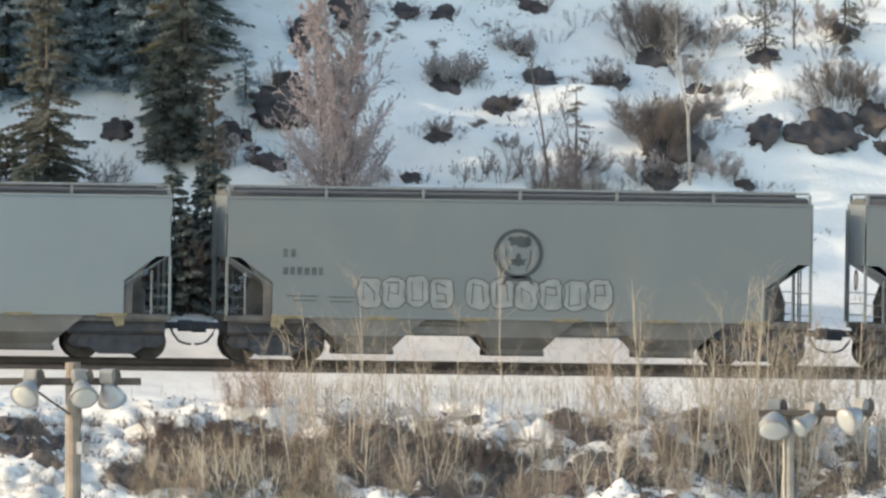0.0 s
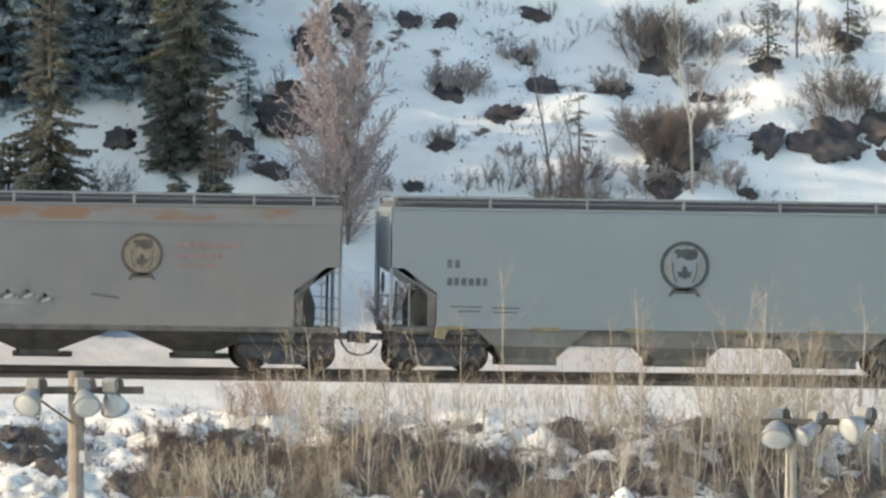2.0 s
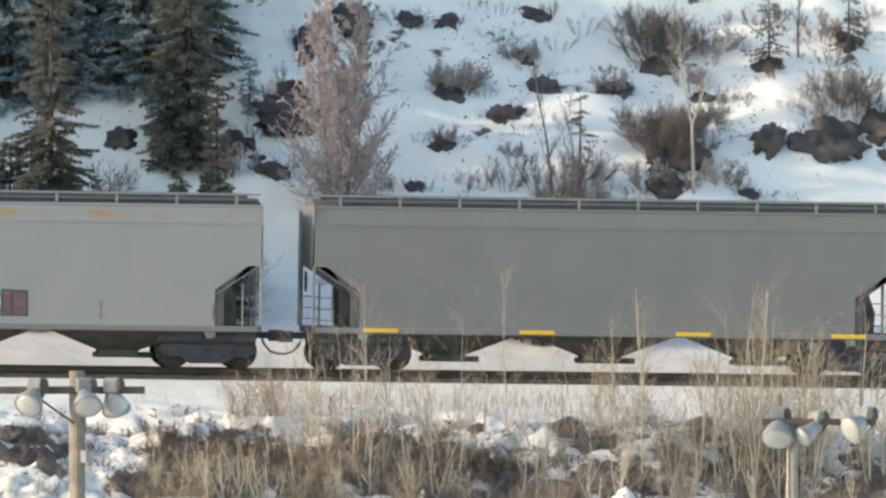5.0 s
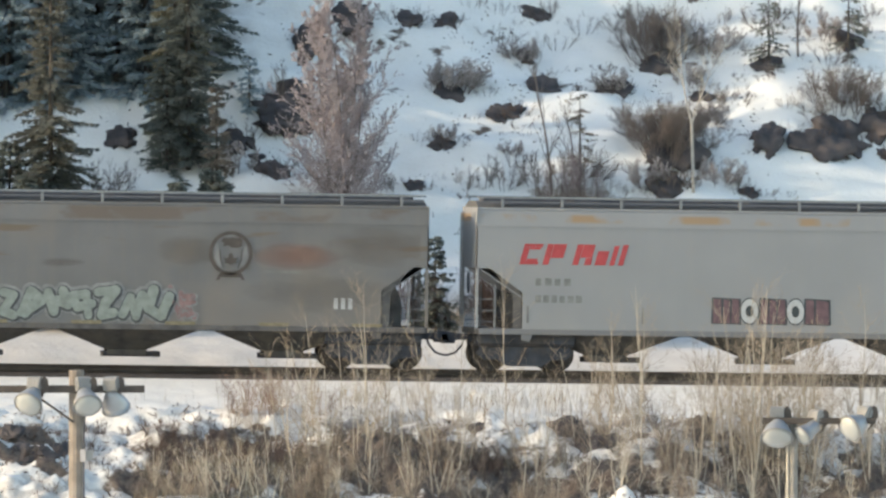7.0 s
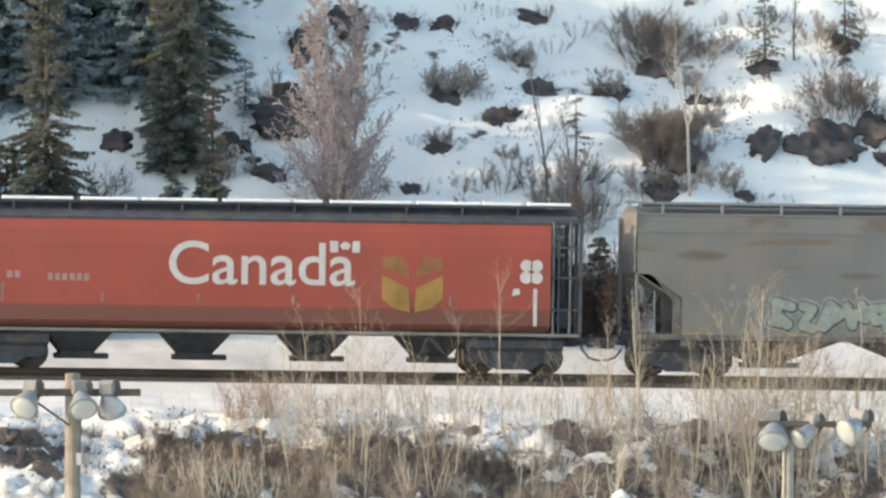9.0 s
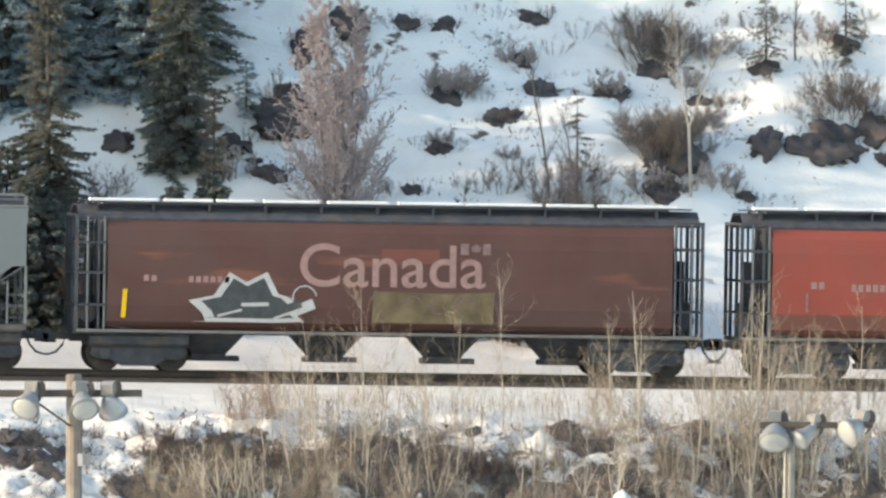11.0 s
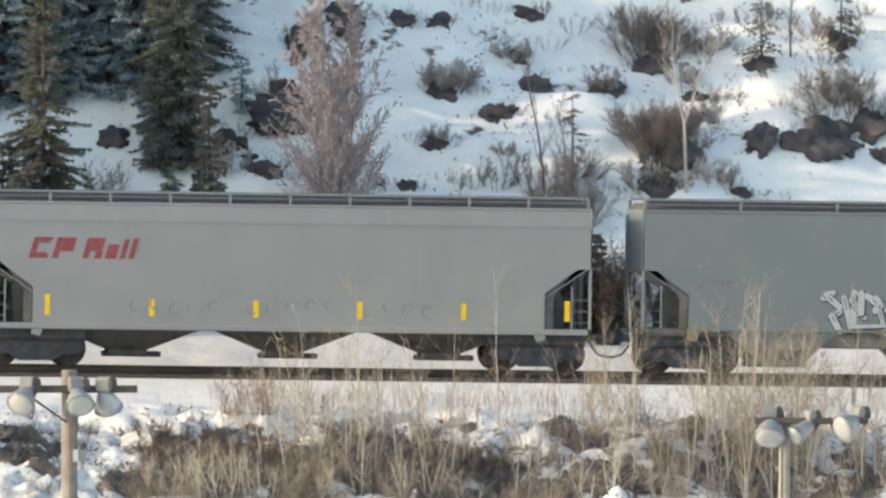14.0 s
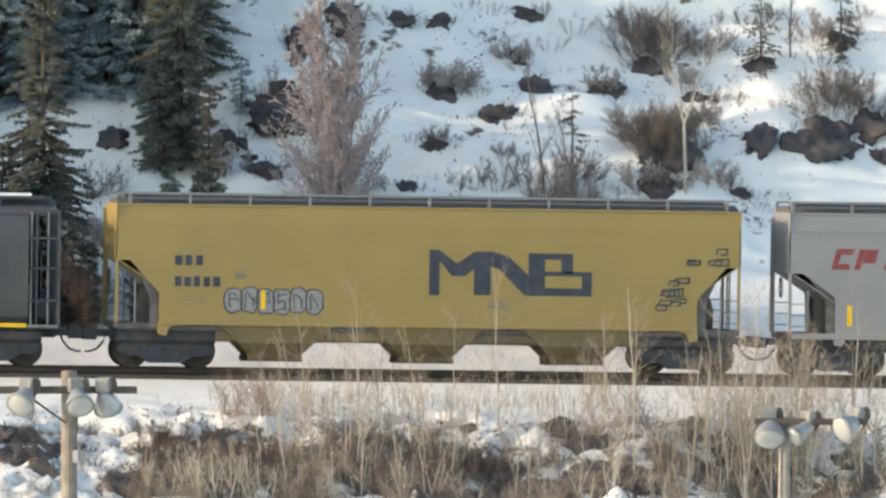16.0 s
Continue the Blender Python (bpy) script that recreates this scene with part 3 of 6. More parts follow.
def bubbles(car, x0, x1, z0, z1, y, fill, line, seed, count, rim=None):
    """A row of fat round sprayed letters with a rim each and blocky strokes inside."""
    rng = random.Random(seed)
    w = (x1 - x0) / count
    hz = z1 - z0
    for k in range(count):
        cx, cz = x0 + (k + .5) * w, (z0 + z1) / 2 + rng.uniform(-.04, .04)
        pts = []
        for i in range(18):
            a = 2 * math.pi * i / 18
            ca, sa = math.cos(a), math.sin(a)
            q = rng.uniform(.92, 1.08)
            pts.append((cx + math.copysign(abs(ca) ** .7, ca) * w * .54 * q, cz + math.copysign(abs(sa) ** .7, sa) * hz * .5 * q))
        g = part("graffiti_letter", Shape().prism(pts, y - .001 - .0012 * (k % 2), y), fill, car, "sprayed bubble letter that cannot be read")
        marks = []
        a = [(cx + u * w, cz + v * hz) for u, v in ((-.22, -.28), (-.22, .28), (.2, .28), (.2, -.28), (.2, 0), (-.22, 0))]
        pick = rng.choice(((0, 1, 2, 4, 5), (0, 1, 2, 3), (1, 0, 3, 2), (2, 1, 5, 4, 3, 0), (1, 0, 3), (0, 1, 4, 3)))
        for u, v in zip(pick, pick[1:]):
            marks.append(stroke((a[u][0] + rng.uniform(-.03, .03), a[u][1] + rng.uniform(-.05, .05)), (a[v][0] + rng.uniform(-.03, .03), a[v][1] + rng.uniform(-.05, .05)), rng.uniform(.010, .022)))
        edge = [(p, q, rng.uniform(.014, .024)) for p, q in zip(pts, pts[1:] + pts[:1])]
        for name, lines, mat, dy in (("graffiti_rim", [stroke(*e) for e in edge], rim or line, .005), ("graffiti_outline", marks, line, .008)):
            e = Shape()
            for i, o in enumerate(lines):
                e.prism(o, y - dy - .0002 - .0004 * (i % 3), y - dy)
            part(name, e, mat, g)


def lettering(text, size, name, material, parent, x, y, z, stretch=1.0):
    """Readable painted words, in the built-in font, as a mesh film."""
    c = bpy.data.curves.new(name, "FONT")
    c.body, c.size, c.extrude, c.offset = text, size, 0.003, 0.012
    tmp = bpy.data.objects.new(name, c)
    scene.collection.objects.link(tmp)
    bpy.context.view_layer.update()
    me = bpy.data.meshes.new_from_object(tmp.evaluated_get(bpy.context.evaluated_depsgraph_get()))
    bpy.data.objects.remove(tmp)
    me.transform(Matrix.Translation((x, y, z)) @ Matrix.Rotation(math.pi / 2, 4, "X") @ Matrix.Diagonal((stretch, 1, 1, 1)))
    root = list(range(len(me.vertices)))           # each letter becomes a part of its own

    def top(i):
        while root[i] != i:
            root[i] = root[root[i]]
            i = root[i]
        return i

    for e in me.edges:
        root[top(e.vertices[0])] = top(e.vertices[1])
    letters = {}
    for f in me.polygons:
        letters.setdefault(top(f.vertices[0]), []).append(tuple(f.vertices))
    for faces in letters.values():
        used = sorted({i for f in faces for i in f})
        at = {i: k for k, i in enumerate(used)}
        part(name, mesh_of(name, [me.vertices[i].co for i in used], [tuple(at[i] for i in f) for f in faces], material), material, parent)
    bpy.data.meshes.remove(me)


def roofwork(car, half, z_eave, roof_mat, inset=0.0, step=1.6, board_z=0.28):
    """Sloped roof sheets, a hatch trough with covers, and grated running boards on brackets."""
    a = half - inset
    r = Shape()
    ring = [(-1.5, z_eave), (-.62, z_eave + .17), (.62, z_eave + .17), (1.5, z_eave), (1.5, z_eave - .05), (-1.5, z_eave - .05)]
    r.loft([[(x, y, z) for y, z in ring] for x in (-a, a)])
    part("roof", r, roof_mat, car, "grey steel roof, darkened for shade under the walkways")
    # black coaming added so the gap below the walkways looks shaded
    part("hatch_coaming", Shape().box(-a + .25, a - .25, -.45, .45, z_eave + .12, z_eave + .255, .02), BLACK, car, "hatch coaming, blackened for the shade under the walkways")
    n = int(2 * (a - 1.2) / 1.35)
    for k in range(n):
        x = -(n - 1) * 0.675 + k * 1.35
        part("hatch_cover", Shape().box(x - .58, x + .58, -.31, .31, z_eave + .17, z_eave + .27, 0.04), roof_mat, car)
    for s in (-1, 1):
        z = z_eave + board_z
        b = Shape()
        for j in range(4):
            y = s * (0.98 + j * 0.13)
            b.box(-a + .02, a - .02, y - .05, y + .05, z - .025, z + .025)
        for j in range(int(2 * a / 0.45)):
            b.box(-a + .1 + j * .45, -a + .13 + j * .45, *sorted((s * .95, s * 1.40)), z - .03, z - .022)
        part("running_board", b, GALV, car, "grated steel roof walkway")
    m = int(2 * a / step)
    for k in range(m + 1):
        x = -m * step / 2 + k * step
        for s in (-1, 1):
            part("bracket", Shape().box(x - .035, x + .035, *sorted((s * 1.36, s * 1.45)), z_eave - .04, z_eave + board_z - .03), GALV, car)


def end_gear(car, half, s, paint, cut, z_sill, near_ladder=True):
    """End platform, posts, ladder rungs, brake wheel and air reservoir within the cut-away corner."""
    p = Shape().box(*sorted((s * (half - cut - .1), s * half)), -1.5, 1.5, z_sill - .16, z_sill, .02)
    part("end_platform", p, SHADOW_STEEL, car)
    for y in (-1.5, 1.5):
        part("corner_post", Shape().box(*sorted((s * (half - .07), s * half)), y - .05, y + .05, z_sill, 4.0), paint, car)
        l = Shape()
        x = s * (half - .52)
        l.box(x - .022, x + .022, y - .022, y + .022, z_sill, z_sill + 1.15)
        for k in range(3):
            l.tube((s * (half - .05), y, z_sill + .18 + k * .3), (x, y, z_sill + .18 + k * .3), .014, n=4)
        part("ladder", l, GALV if near_ladder else paint, car)
    part("air_reservoir", Shape().tube((s * (half - cut + .25), -.55, z_sill + .38), (s * (half - cut + .25), .75, z_sill + .38), .2, n=12), BLACK, car)
    e = Shape()
    for k in range(9):                             # end ladder on the far half of the end sheet
        e.tube((s * (half + .06), .85, z_sill + .3 + k * .34), (s * (half + .06), 1.3, z_sill + .3 + k * .34), .014, n=4)
    for y in (.85, 1.3):
        e.box(*sorted((s * (half + .04), s * (half + .08))), y - .02, y + .02, z_sill, 4.2)
    part("end_ladder", e, paint, car)
    if s < 0:
        w = Shape()
        c = Vector((s * (half + .1), -.75, 2.35))
        pts = [c + Vector((0, .27 * math.cos(k * .5236), .27 * math.sin(k * .5236))) for k in range(13)]
        w.path(pts, .018)
        for k in range(0, 12, 3):
            w.tube(c, pts[k], .014, n=4)
        part("brake_wheel", w, BLACK, car)


def hopper(car, x, z_top, wt, zm, wm, zb, wb, yt, paint, gate=True, steep=False):
    """One discharge bay: a four-sided funnel with an outlet gate."""
    s = Shape()
    rings = []
    for z, w, y in ((z_top, wt, yt), (zm, wm, yt * (.96 if steep else .90)), (zb + .14, wb, 1.2 if steep else .55), (zb, wb, 1.15 if steep else .5)):
        rings.append([(x - w, -y, z), (x + w, -y, z), (x + w, y, z), (x - w, y, z)])
    s.loft(rings)
    b = part("hopper_bay", s, paint, car)
    if gate:
        g = Shape().box(x - wb - .10, x + wb + (.12 if steep else .38), -.42, .42, zb - .05, zb + .09, .02)
        g.tube((x + wb + .05, -.62, zb + .03), (x + wb + .05, .62, zb + .03), .04, n=6)
        part("outlet_gate", g, BLACK, b)
    return b


def hopper_wagon(label, length, kind, paint, roof_mat, belly=None, bracket=1.6, tape=None):
    """A covered grain hopper, smooth-sided with cut-away end corners. Kinds: new, old, yellow."""
    car = tagged(new("hopper_wagon"), label, "rail wagon", "wagons of the grain train")
    half, W = length / 2, 1.56
    z_eave, z_sill = 4.36, (1.2 if kind != "old" else 1.14)
    crease = 3.86
    cut, c_hi, c_lo = (1.26, 2.74, 2.10) if kind != "yellow" else (1.16, 2.86, 2.0)
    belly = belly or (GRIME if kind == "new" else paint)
    for s in (-1, 1):
        sh = Shape()
        out = [(-half, crease), (-half, c_hi), (-half + .38, c_hi), (-half + cut, c_lo), (-half + cut, z_sill), (half - cut, z_sill), (half - cut, c_lo), (half - .38, c_hi), (half, c_hi), (half, crease)]
        sh.prism(out, *sorted((s * (W - .03), s * W)))
        lean = .012 if kind == "new" else .06
        a, b = s * W, s * (W - lean)
        sh.loft([[(x, a, crease), (x, a - s * .03, crease), (x, b - s * .03, z_eave), (x, b, z_eave)] for x in (-half, half)])
        part("side_sheet", sh, paint, car)
        part("top_chord", Shape().box(-half, half, *sorted((s * (W - lean - .05), s * (W - lean + .025))), z_eave - .055, z_eave, .01), paint, car)
        if kind == "old":
            part("side_sill", Shape().box(-half + .1, half - .1, *sorted((s * (W - .1), s * (W + .03))), .98, z_sill, .02), belly, car, "dusty grey channel sill")
            part("crease_rail", Shape().box(-half, half, *sorted((s * (W - .02), s * (W + .012))), crease - .02, crease + .02), paint, car)
        else:
            part("side_sill", Shape().box(-half + cut, half - cut, *sorted((s * (W - .06), s * (W + .025))), z_sill - .05, z_sill + .03, .01), paint, car)
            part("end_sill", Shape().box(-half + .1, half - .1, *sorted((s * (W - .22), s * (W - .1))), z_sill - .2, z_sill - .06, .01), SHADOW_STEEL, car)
    for s in (-1, 1):
        e = Shape().box(*sorted((s * (half - .03), s * half)), -W, W, c_hi, z_eave, 0)
        part("end_sheet", e, paint, car)
        sl = Shape()
        x1, x2 = s * (half - .05), s * (half - 2.6)
        ring = lambda x, z: [(x, -W + .04, z), (x, W - .04, z), (x, W - .04, z + .03), (x, -W + .04, z + .03)]
        sl.loft([ring(x1, c_hi + .02), ring(x2, z_sill - .1)])
        part("slope_sheet", sl, paint, car)
        end_gear(car, half, s, paint, cut, z_sill)
        coupling(car, half, s)
        gp = Shape().prism([(s * (half - .5), c_hi - .06), (s * (half - .62), c_hi - .06), (s * (half - cut + .02), c_lo - .02), (s * (half - cut + .02), z_sill), (s * (half - cut + .24), z_sill), (s * (half - cut + .24), c_lo - .12)][::s], -W + .06, -W + .10)
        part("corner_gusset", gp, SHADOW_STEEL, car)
        part("jacking_pad", Shape().prism([(s * (half - cut - .75), z_sill), (s * (half - cut + .02), z_sill), (s * (half - cut + .02), z_sill - .3), (s * (half - cut - .2), z_sill - .34), (s * (half - cut - .3), z_sill - .1)][::s], -W - .01, -W + .12), paint if kind == "yellow" else OLD_TAPE if kind == "new" else belly, car)
        # dark webs added to give the corner openings a shadowed inside
        for y in (-.75, .75):
            bk = Shape()
            o = .2 if s < 0 and kind == "old" else 0.0
            bk.prism([(s * (half - .62 - o), z_sill), (s * (half - 2.5), z_sill), (s * (half - 1.15), 1.99), (s * (half - .78), 2.22), (s * (half - .60 - o), 1.72)][::-s], y - .02, y + .02)
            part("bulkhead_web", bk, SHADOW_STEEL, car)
        part("body_bolster", Shape().box(*sorted((s * (half - 2.72), s * (half - .12))), -1.25, 1.25, .66, z_sill - .06, .08), BLACK, car)
        truck(car, s * (half - 1.4))
    if kind == "old":
        part("centre_sill", Shape().box(-half + 1.2, half - 1.2, -.62, .62, .99, 1.3, .05), SHADOW_STEEL, car)
    else:
        part("belly_sheet", Shape().box(-half + 2.7, half - 2.7, -1.40, 1.40, .72, z_sill - .04, .06), belly, car)
    if kind == "old":
        for x in (-4.2, 0, 4.2):
            hopper(car, x, z_sill - .04, 2.0, .97, 1.80, .30, .52, 1.44, SHADOW_STEEL)
    else:
        for x in (-4.05, 0, 4.05):
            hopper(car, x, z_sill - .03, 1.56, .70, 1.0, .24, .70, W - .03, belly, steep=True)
    roofwork(car, half, z_eave, roof_mat, .05, bracket, .27)
    yb = -W - .031 if kind == "old" else -W - .002
    if tape == "bars":
        for k in range(4):
            x = (-6.1, -1.9, 2.3, 6.5)[k]
            flat(car, "reflector", [[(x - .47, 1.03), (x + .47, 1.03), (x + .47, 1.13), (x - .47, 1.13)]], yb, YELLOW_TAPE, "bright yellow reflective strip")
    elif tape == "posts":
        for k in range(6):
            x = -6.45 + k * 2.78
            flat(car, "reflector", [[(x - .07, 1.35), (x + .07, 1.35), (x + .07, 1.9 if k in (0, 5) else 1.8), (x - .07, 1.9 if k in (0, 5) else 1.8)]], -W - .002, YELLOW_TAPE, "bright yellow reflective strip")
    elif tape == "old":
        for k in range(6):
            x = -6.2 + k * 2.5
            flat(car, "reflector", [[(x - .4, 1.13), (x + .4, 1.13), (x + .4, 1.22), (x - .4, 1.22)]], -W - (.033 if kind == "old" else .03), OLD_TAPE, "faded yellow reflective strip")
    return car


def cylinder_wagon(label, length, paint, lower):
    """A round-sided grain hopper with open end cages and four bays."""
    car = tagged(new("hopper_wagon"), label, "rail wagon", "wagons of the grain train")
    half = length / 2
    body = half - .82
    prof = [(1.25, 1.12), (1.47, 1.32), (1.56, 1.75), (1.58, 2.2), (1.58, 3.35), (1.53, 3.75), (1.40, 4.02)]
    for s in (-1, 1):
        sh = Shape()
        ring = [(s * y, z) for y, z in prof] + [(s * (y - .04), z) for y, z in prof[::-1]]
        sh.loft([[(x, y, z) for y, z in ring] for x in (-body, body)])
        part("side_sheet", sh, paint, car, smooth=False)
        part("side_sill", Shape().box(-half + .05, half - .05, *sorted((s * 1.40, s * 1.52)), 1.02, 1.10, .01), GRIME, car, "thin grey side rail")
        ea = Shape()
        ea.loft([[(x, s * y, z) for y, z in ((1.42, 4.0), (1.44, 4.06), (.72, 4.42), (.70, 4.36))] for x in (-half + .1, half - .1)])
        part("roof_sheet", ea, BLACK, car, "black roof sheet")
        b = Shape()
        for j in range(3):
            y = s * (0.80 + j * 0.15)
            b.box(-half + .3, half - .3, y - .06, y + .06, 4.46, 4.50)
        part("running_board", b, BLACK, car, "black grated roof walkway")
        for k in range(int(length / 1.5)):
            x = -half + .6 + k * 1.5
            part("bracket", Shape().box(x - .03, x + .03, *sorted((s * .9, s * 1.12)), 4.2, 4.46), BLACK, car)
    part("hatch_trough", Shape().box(-body, body, -.5, .5, 4.36, 4.50, .05), BLACK, car)
    rng = random.Random(int(length * 10))
    x = -half + .4
    while x < half - .8:
        w = rng.uniform(.7, 2.2)
        part("snow_strip", Shape().box(x, min(half - .3, x + w), -1.16, -.74, 4.505, 4.585, .02), FROST, car)
        x += w + rng.uniform(.08, .3)
    for s in (-1, 1):
        e = Shape()
        ring = [(y, z) for y, z in prof] + [(-y, z) for y, z in prof[::-1]]
        n = len(ring)
        e.loft([[(s * body, y, z) for y, z in ring], [(s * (body - .04), y, z) for y, z in ring]][::s])
        part("end_sheet", e, lower, car)
        for y in (-1.45, -.55, .55, 1.45):
            part("cage_post", Shape().box(*sorted((s * (half - .09), s * half)), y - .04, y + .04, 1.1, 4.15), BLACK, car)
            part("cage_brace", Shape().box(*sorted((s * (half - .66), s * (half - .60))), y - .03, y + .03, 1.1, 4.1), BLACK, car)
        r = Shape()
        for z in (1.75, 2.6, 3.4, 4.12):
            r.box(*sorted((s * (half - .08), s * (half - .02))), -1.48, 1.48, z - .03, z + .03)
            for y in (-1.48, 1.48):
                r.box(*sorted((s * body, s * half)), y - .025, y + .025, z - .03, z + .03)
        part("cage_rail", r, BLACK, car)
        part("end_platform", Shape().box(*sorted((s * (body - .3), s * half)), -1.45, 1.45, .98, 1.09, .02), BLACK, car)
        # black panel and block added to darken the open cage
        part("end_bulkhead", Shape().box(*sorted((s * (body + .35), s * (body + .40))), -.75, .75, 1.1, 3.1).box(*sorted((s * (body + .1), s * (body + .6))), -.3, .3, 1.1, 2.0, .05), BLACK, car)
        part("air_reservoir", Shape().tube((s * (body + .42), -.9, 1.5), (s * (body + .42), .7, 1.5), .24, n=12), BLACK, car)
        sl = Shape()
        ring = lambda x, z: [(x, -1.35, z), (x, 1.35, z), (x, 1.35, z + .04), (x, -1.35, z + .04)]
        sl.loft([ring(s * (body - .02), 1.2), ring(s * (body - 1.6), .95)])
        part("slope_sheet", sl, lower, car)
        part("ladder", Shape().box(*sorted((s * (half - .35), s * (half - .31))), -1.5, -1.46, 1.1, 4.1).box(*sorted((s * (half - .80), s * (half - .76))), -1.5, -1.46, 1.1, 4.1), GALV, car)
        coupling(car, half, s)
        part("body_bolster", Shape().box(*sorted((s * (half - 3.08), s * (half - .45))), -1.25, 1.25, .64, .99, .08), BLACK, car)
        truck(car, s * (half - 1.75))
    part("centre_sill", Shape().box(-half + .8, half - .8, -.5, .5, .97, 1.1, .04), BLACK, car)
    for x in (-4.74, -1.58, 1.58, 4.74):
        hopper(car, x, 1.1, .98, .97, .86, .32, .46, 1.3, BLACK)
    return car


NEW_GREY = stuff_of("new_grey_paint", (0.166, 0.190, 0.200), 0.45, 0.06, 0.5, 30, bump=0.05, dirt=(0.20, 0.21, 0.20), dirt_amount=0.35, streak=0.25)
NEW_GREY_B = stuff_of("bluish_grey_paint", (0.194, 0.234, 0.259), 0.45, 0.06, 0.5, 30, bump=0.05, dirt=(0.21, 0.235, 0.24), dirt_amount=0.3, streak=0.2)
OLD_GREY = stuff_of("chalky_grey_paint", (0.181, 0.187, 0.196), 0.7, 0.08, 0.6, 25, bump=0.08, dirt=(0.20, 0.19, 0.18), dirt_amount=0.35, streak=0.45)
RUSTY_GREY = stuff_of("rust_edged_grey_paint", (0.179, 0.181, 0.188), 0.75, 0.10, 0.6, 20, bump=0.1, dirt=(0.215, 0.20, 0.185), dirt_amount=0.4, streak=0.4,
                      band=[(3.90, 4.30, (0.185, 0.11, 0.075), 0.47, (0.55, 0.55, 1.2))])
STREAKED_GREY = stuff_of("rust_streaked_grey_paint", (0.158, 0.160, 0.162), 0.75, 0.12, 0.6, 20, bump=0.1, dirt=(0.205, 0.18, 0.155), dirt_amount=0.5, streak=0.45,
                         band=[(3.88, 4.30, (0.13, 0.105, 0.088), 0.47, (0.5, 0.5, 1.2)), (2.6, 3.8, (0.15, 0.118, 0.085), 0.59, (0.45, 0.45, 3.2))])
OCHRE_GREY = stuff_of("ochre_spotted_pale_paint", (0.265, 0.273, 0.282), 0.6, 0.07, 0.6, 25, bump=0.06, dirt=(0.305, 0.295, 0.28), dirt_amount=0.3, streak=0.35,
                      band=[(3.95, 4.22, (0.31, 0.205, 0.115), 0.47, (0.9, 0.9, 0.6))])
PALE_GREY = stuff_of("pale_grey_paint", (0.248, 0.255, 0.263), 0.6, 0.07, 0.6, 25, bump=0.06, dirt=(0.305, 0.295, 0.28), dirt_amount=0.3, streak=0.35)
YELLOW = stuff_of("mustard_paint", (0.290, 0.220, 0.084), 0.55, 0.08, 0.6, 25, bump=0.06, dirt=(0.25, 0.19, 0.09), dirt_amount=0.35, streak=0.4)
RED = stuff_of("faded_red_paint", (0.318, 0.070, 0.051), 0.6, 0.14, 0.5, 25, bump=0.06, dirt=(0.22, 0.075, 0.06), dirt_amount=0.35, streak=0.4, band=[(1.0, 1.75, (0.16, 0.075, 0.058), 0.28, (0.3, 0.3, 2.0))])
MAROON = stuff_of("dull_maroon_paint", (0.110, 0.053, 0.046), 0.65, 0.18, 0.5, 25, bump=0.06, dirt=(0.10, 0.065, 0.06), dirt_amount=0.45, streak=0.5, band=[(2.3, 3.2, (0.20, 0.085, 0.06), 0.56, (0.35, 0.35, 1.6))])
# mustard copy darkened for the shade under the wagon, plus dust streaks
SHADED_DUSTY_YELLOW = stuff_of("shaded_dusty_mustard", (0.19, 0.15, 0.075), 0.8, 0.2, 1, 25, dirt=(0.13, 0.11, 0.085), dirt_amount=0.5, streak=0.6)
SLATE = stuff_of("slate_paint", (0.07, 0.08, 0.09), 0.65, 0.2, 0.5, 25, dirt=(0.12, 0.11, 0.10), dirt_amount=0.4, streak=0.4)
# roof colour darkened to hold the shade under the running boards
SHADED_ROOF_GREY = stuff_of("shaded_roof_grey", (0.105, 0.107, 0.108), 0.7, 0.2, 2, 25)
BUBBLE = stuff_of("thin_pale_spray", (0.258, 0.28, 0.285), 0.6, 0.2, 2.5, 40)
CHALK = stuff_of("rough_silver_spray", (0.325, 0.34, 0.345), 0.6, 0.25, 3, 40)
OUTLINE = stuff_of("thin_grey_spray_line", (0.115, 0.12, 0.12), 0.7, 0.2, 3, 40)
GHOST = stuff_of("worn_off_spray", (0.222, 0.226, 0.226), 0.7, 0.2, 3, 40)
FAINT = stuff_of("worn_grey_lettering", (0.20, 0.205, 0.20), 0.7, 0.3, 5, 40)
DARK_RED = stuff_of("dark_red_lettering", (0.26, 0.065, 0.07), 0.6, 0.2, 6, 40)
UMBER = stuff_of("dark_umber_emblem", (0.095, 0.082, 0.074), 0.7, 0.3, 5, 40)
DULL_PINK = stuff_of("chalky_pink_lettering", (0.34, 0.215, 0.20), 0.7, 0.2, 6, 40)
NAVY = stuff_of("navy_lettering", (0.045, 0.055, 0.075), 0.6, 0.3, 4, 40)
TAN = stuff_of("tan_emblem", (0.205, 0.178, 0.14), 0.7, 0.3, 5, 40)
MARK = stuff_of("weathered_black_lettering", (0.10, 0.11, 0.115), 0.7, 0.3, 5, 40)
SIDE, CURVED = -1.563, -1.583


def data_marks(car, y, material, x=-6.35):
    bars(car, "reporting_mark", [(x, 2.77, 2, .165, .23, 0), (x, 2.30, 6, .15, .21, 0)], y, material)
    flats(car, "data_line", [[(a, z), (b, z), (b, z + .035), (a, z + .035)] for a, b, z in ((x + .1, x + .95, 1.72), (x + 1.2, x + 1.95, 1.70), (x + .3, x + .9, 1.60), (x + 1.25, x + 1.9, 1.58))], y, material)


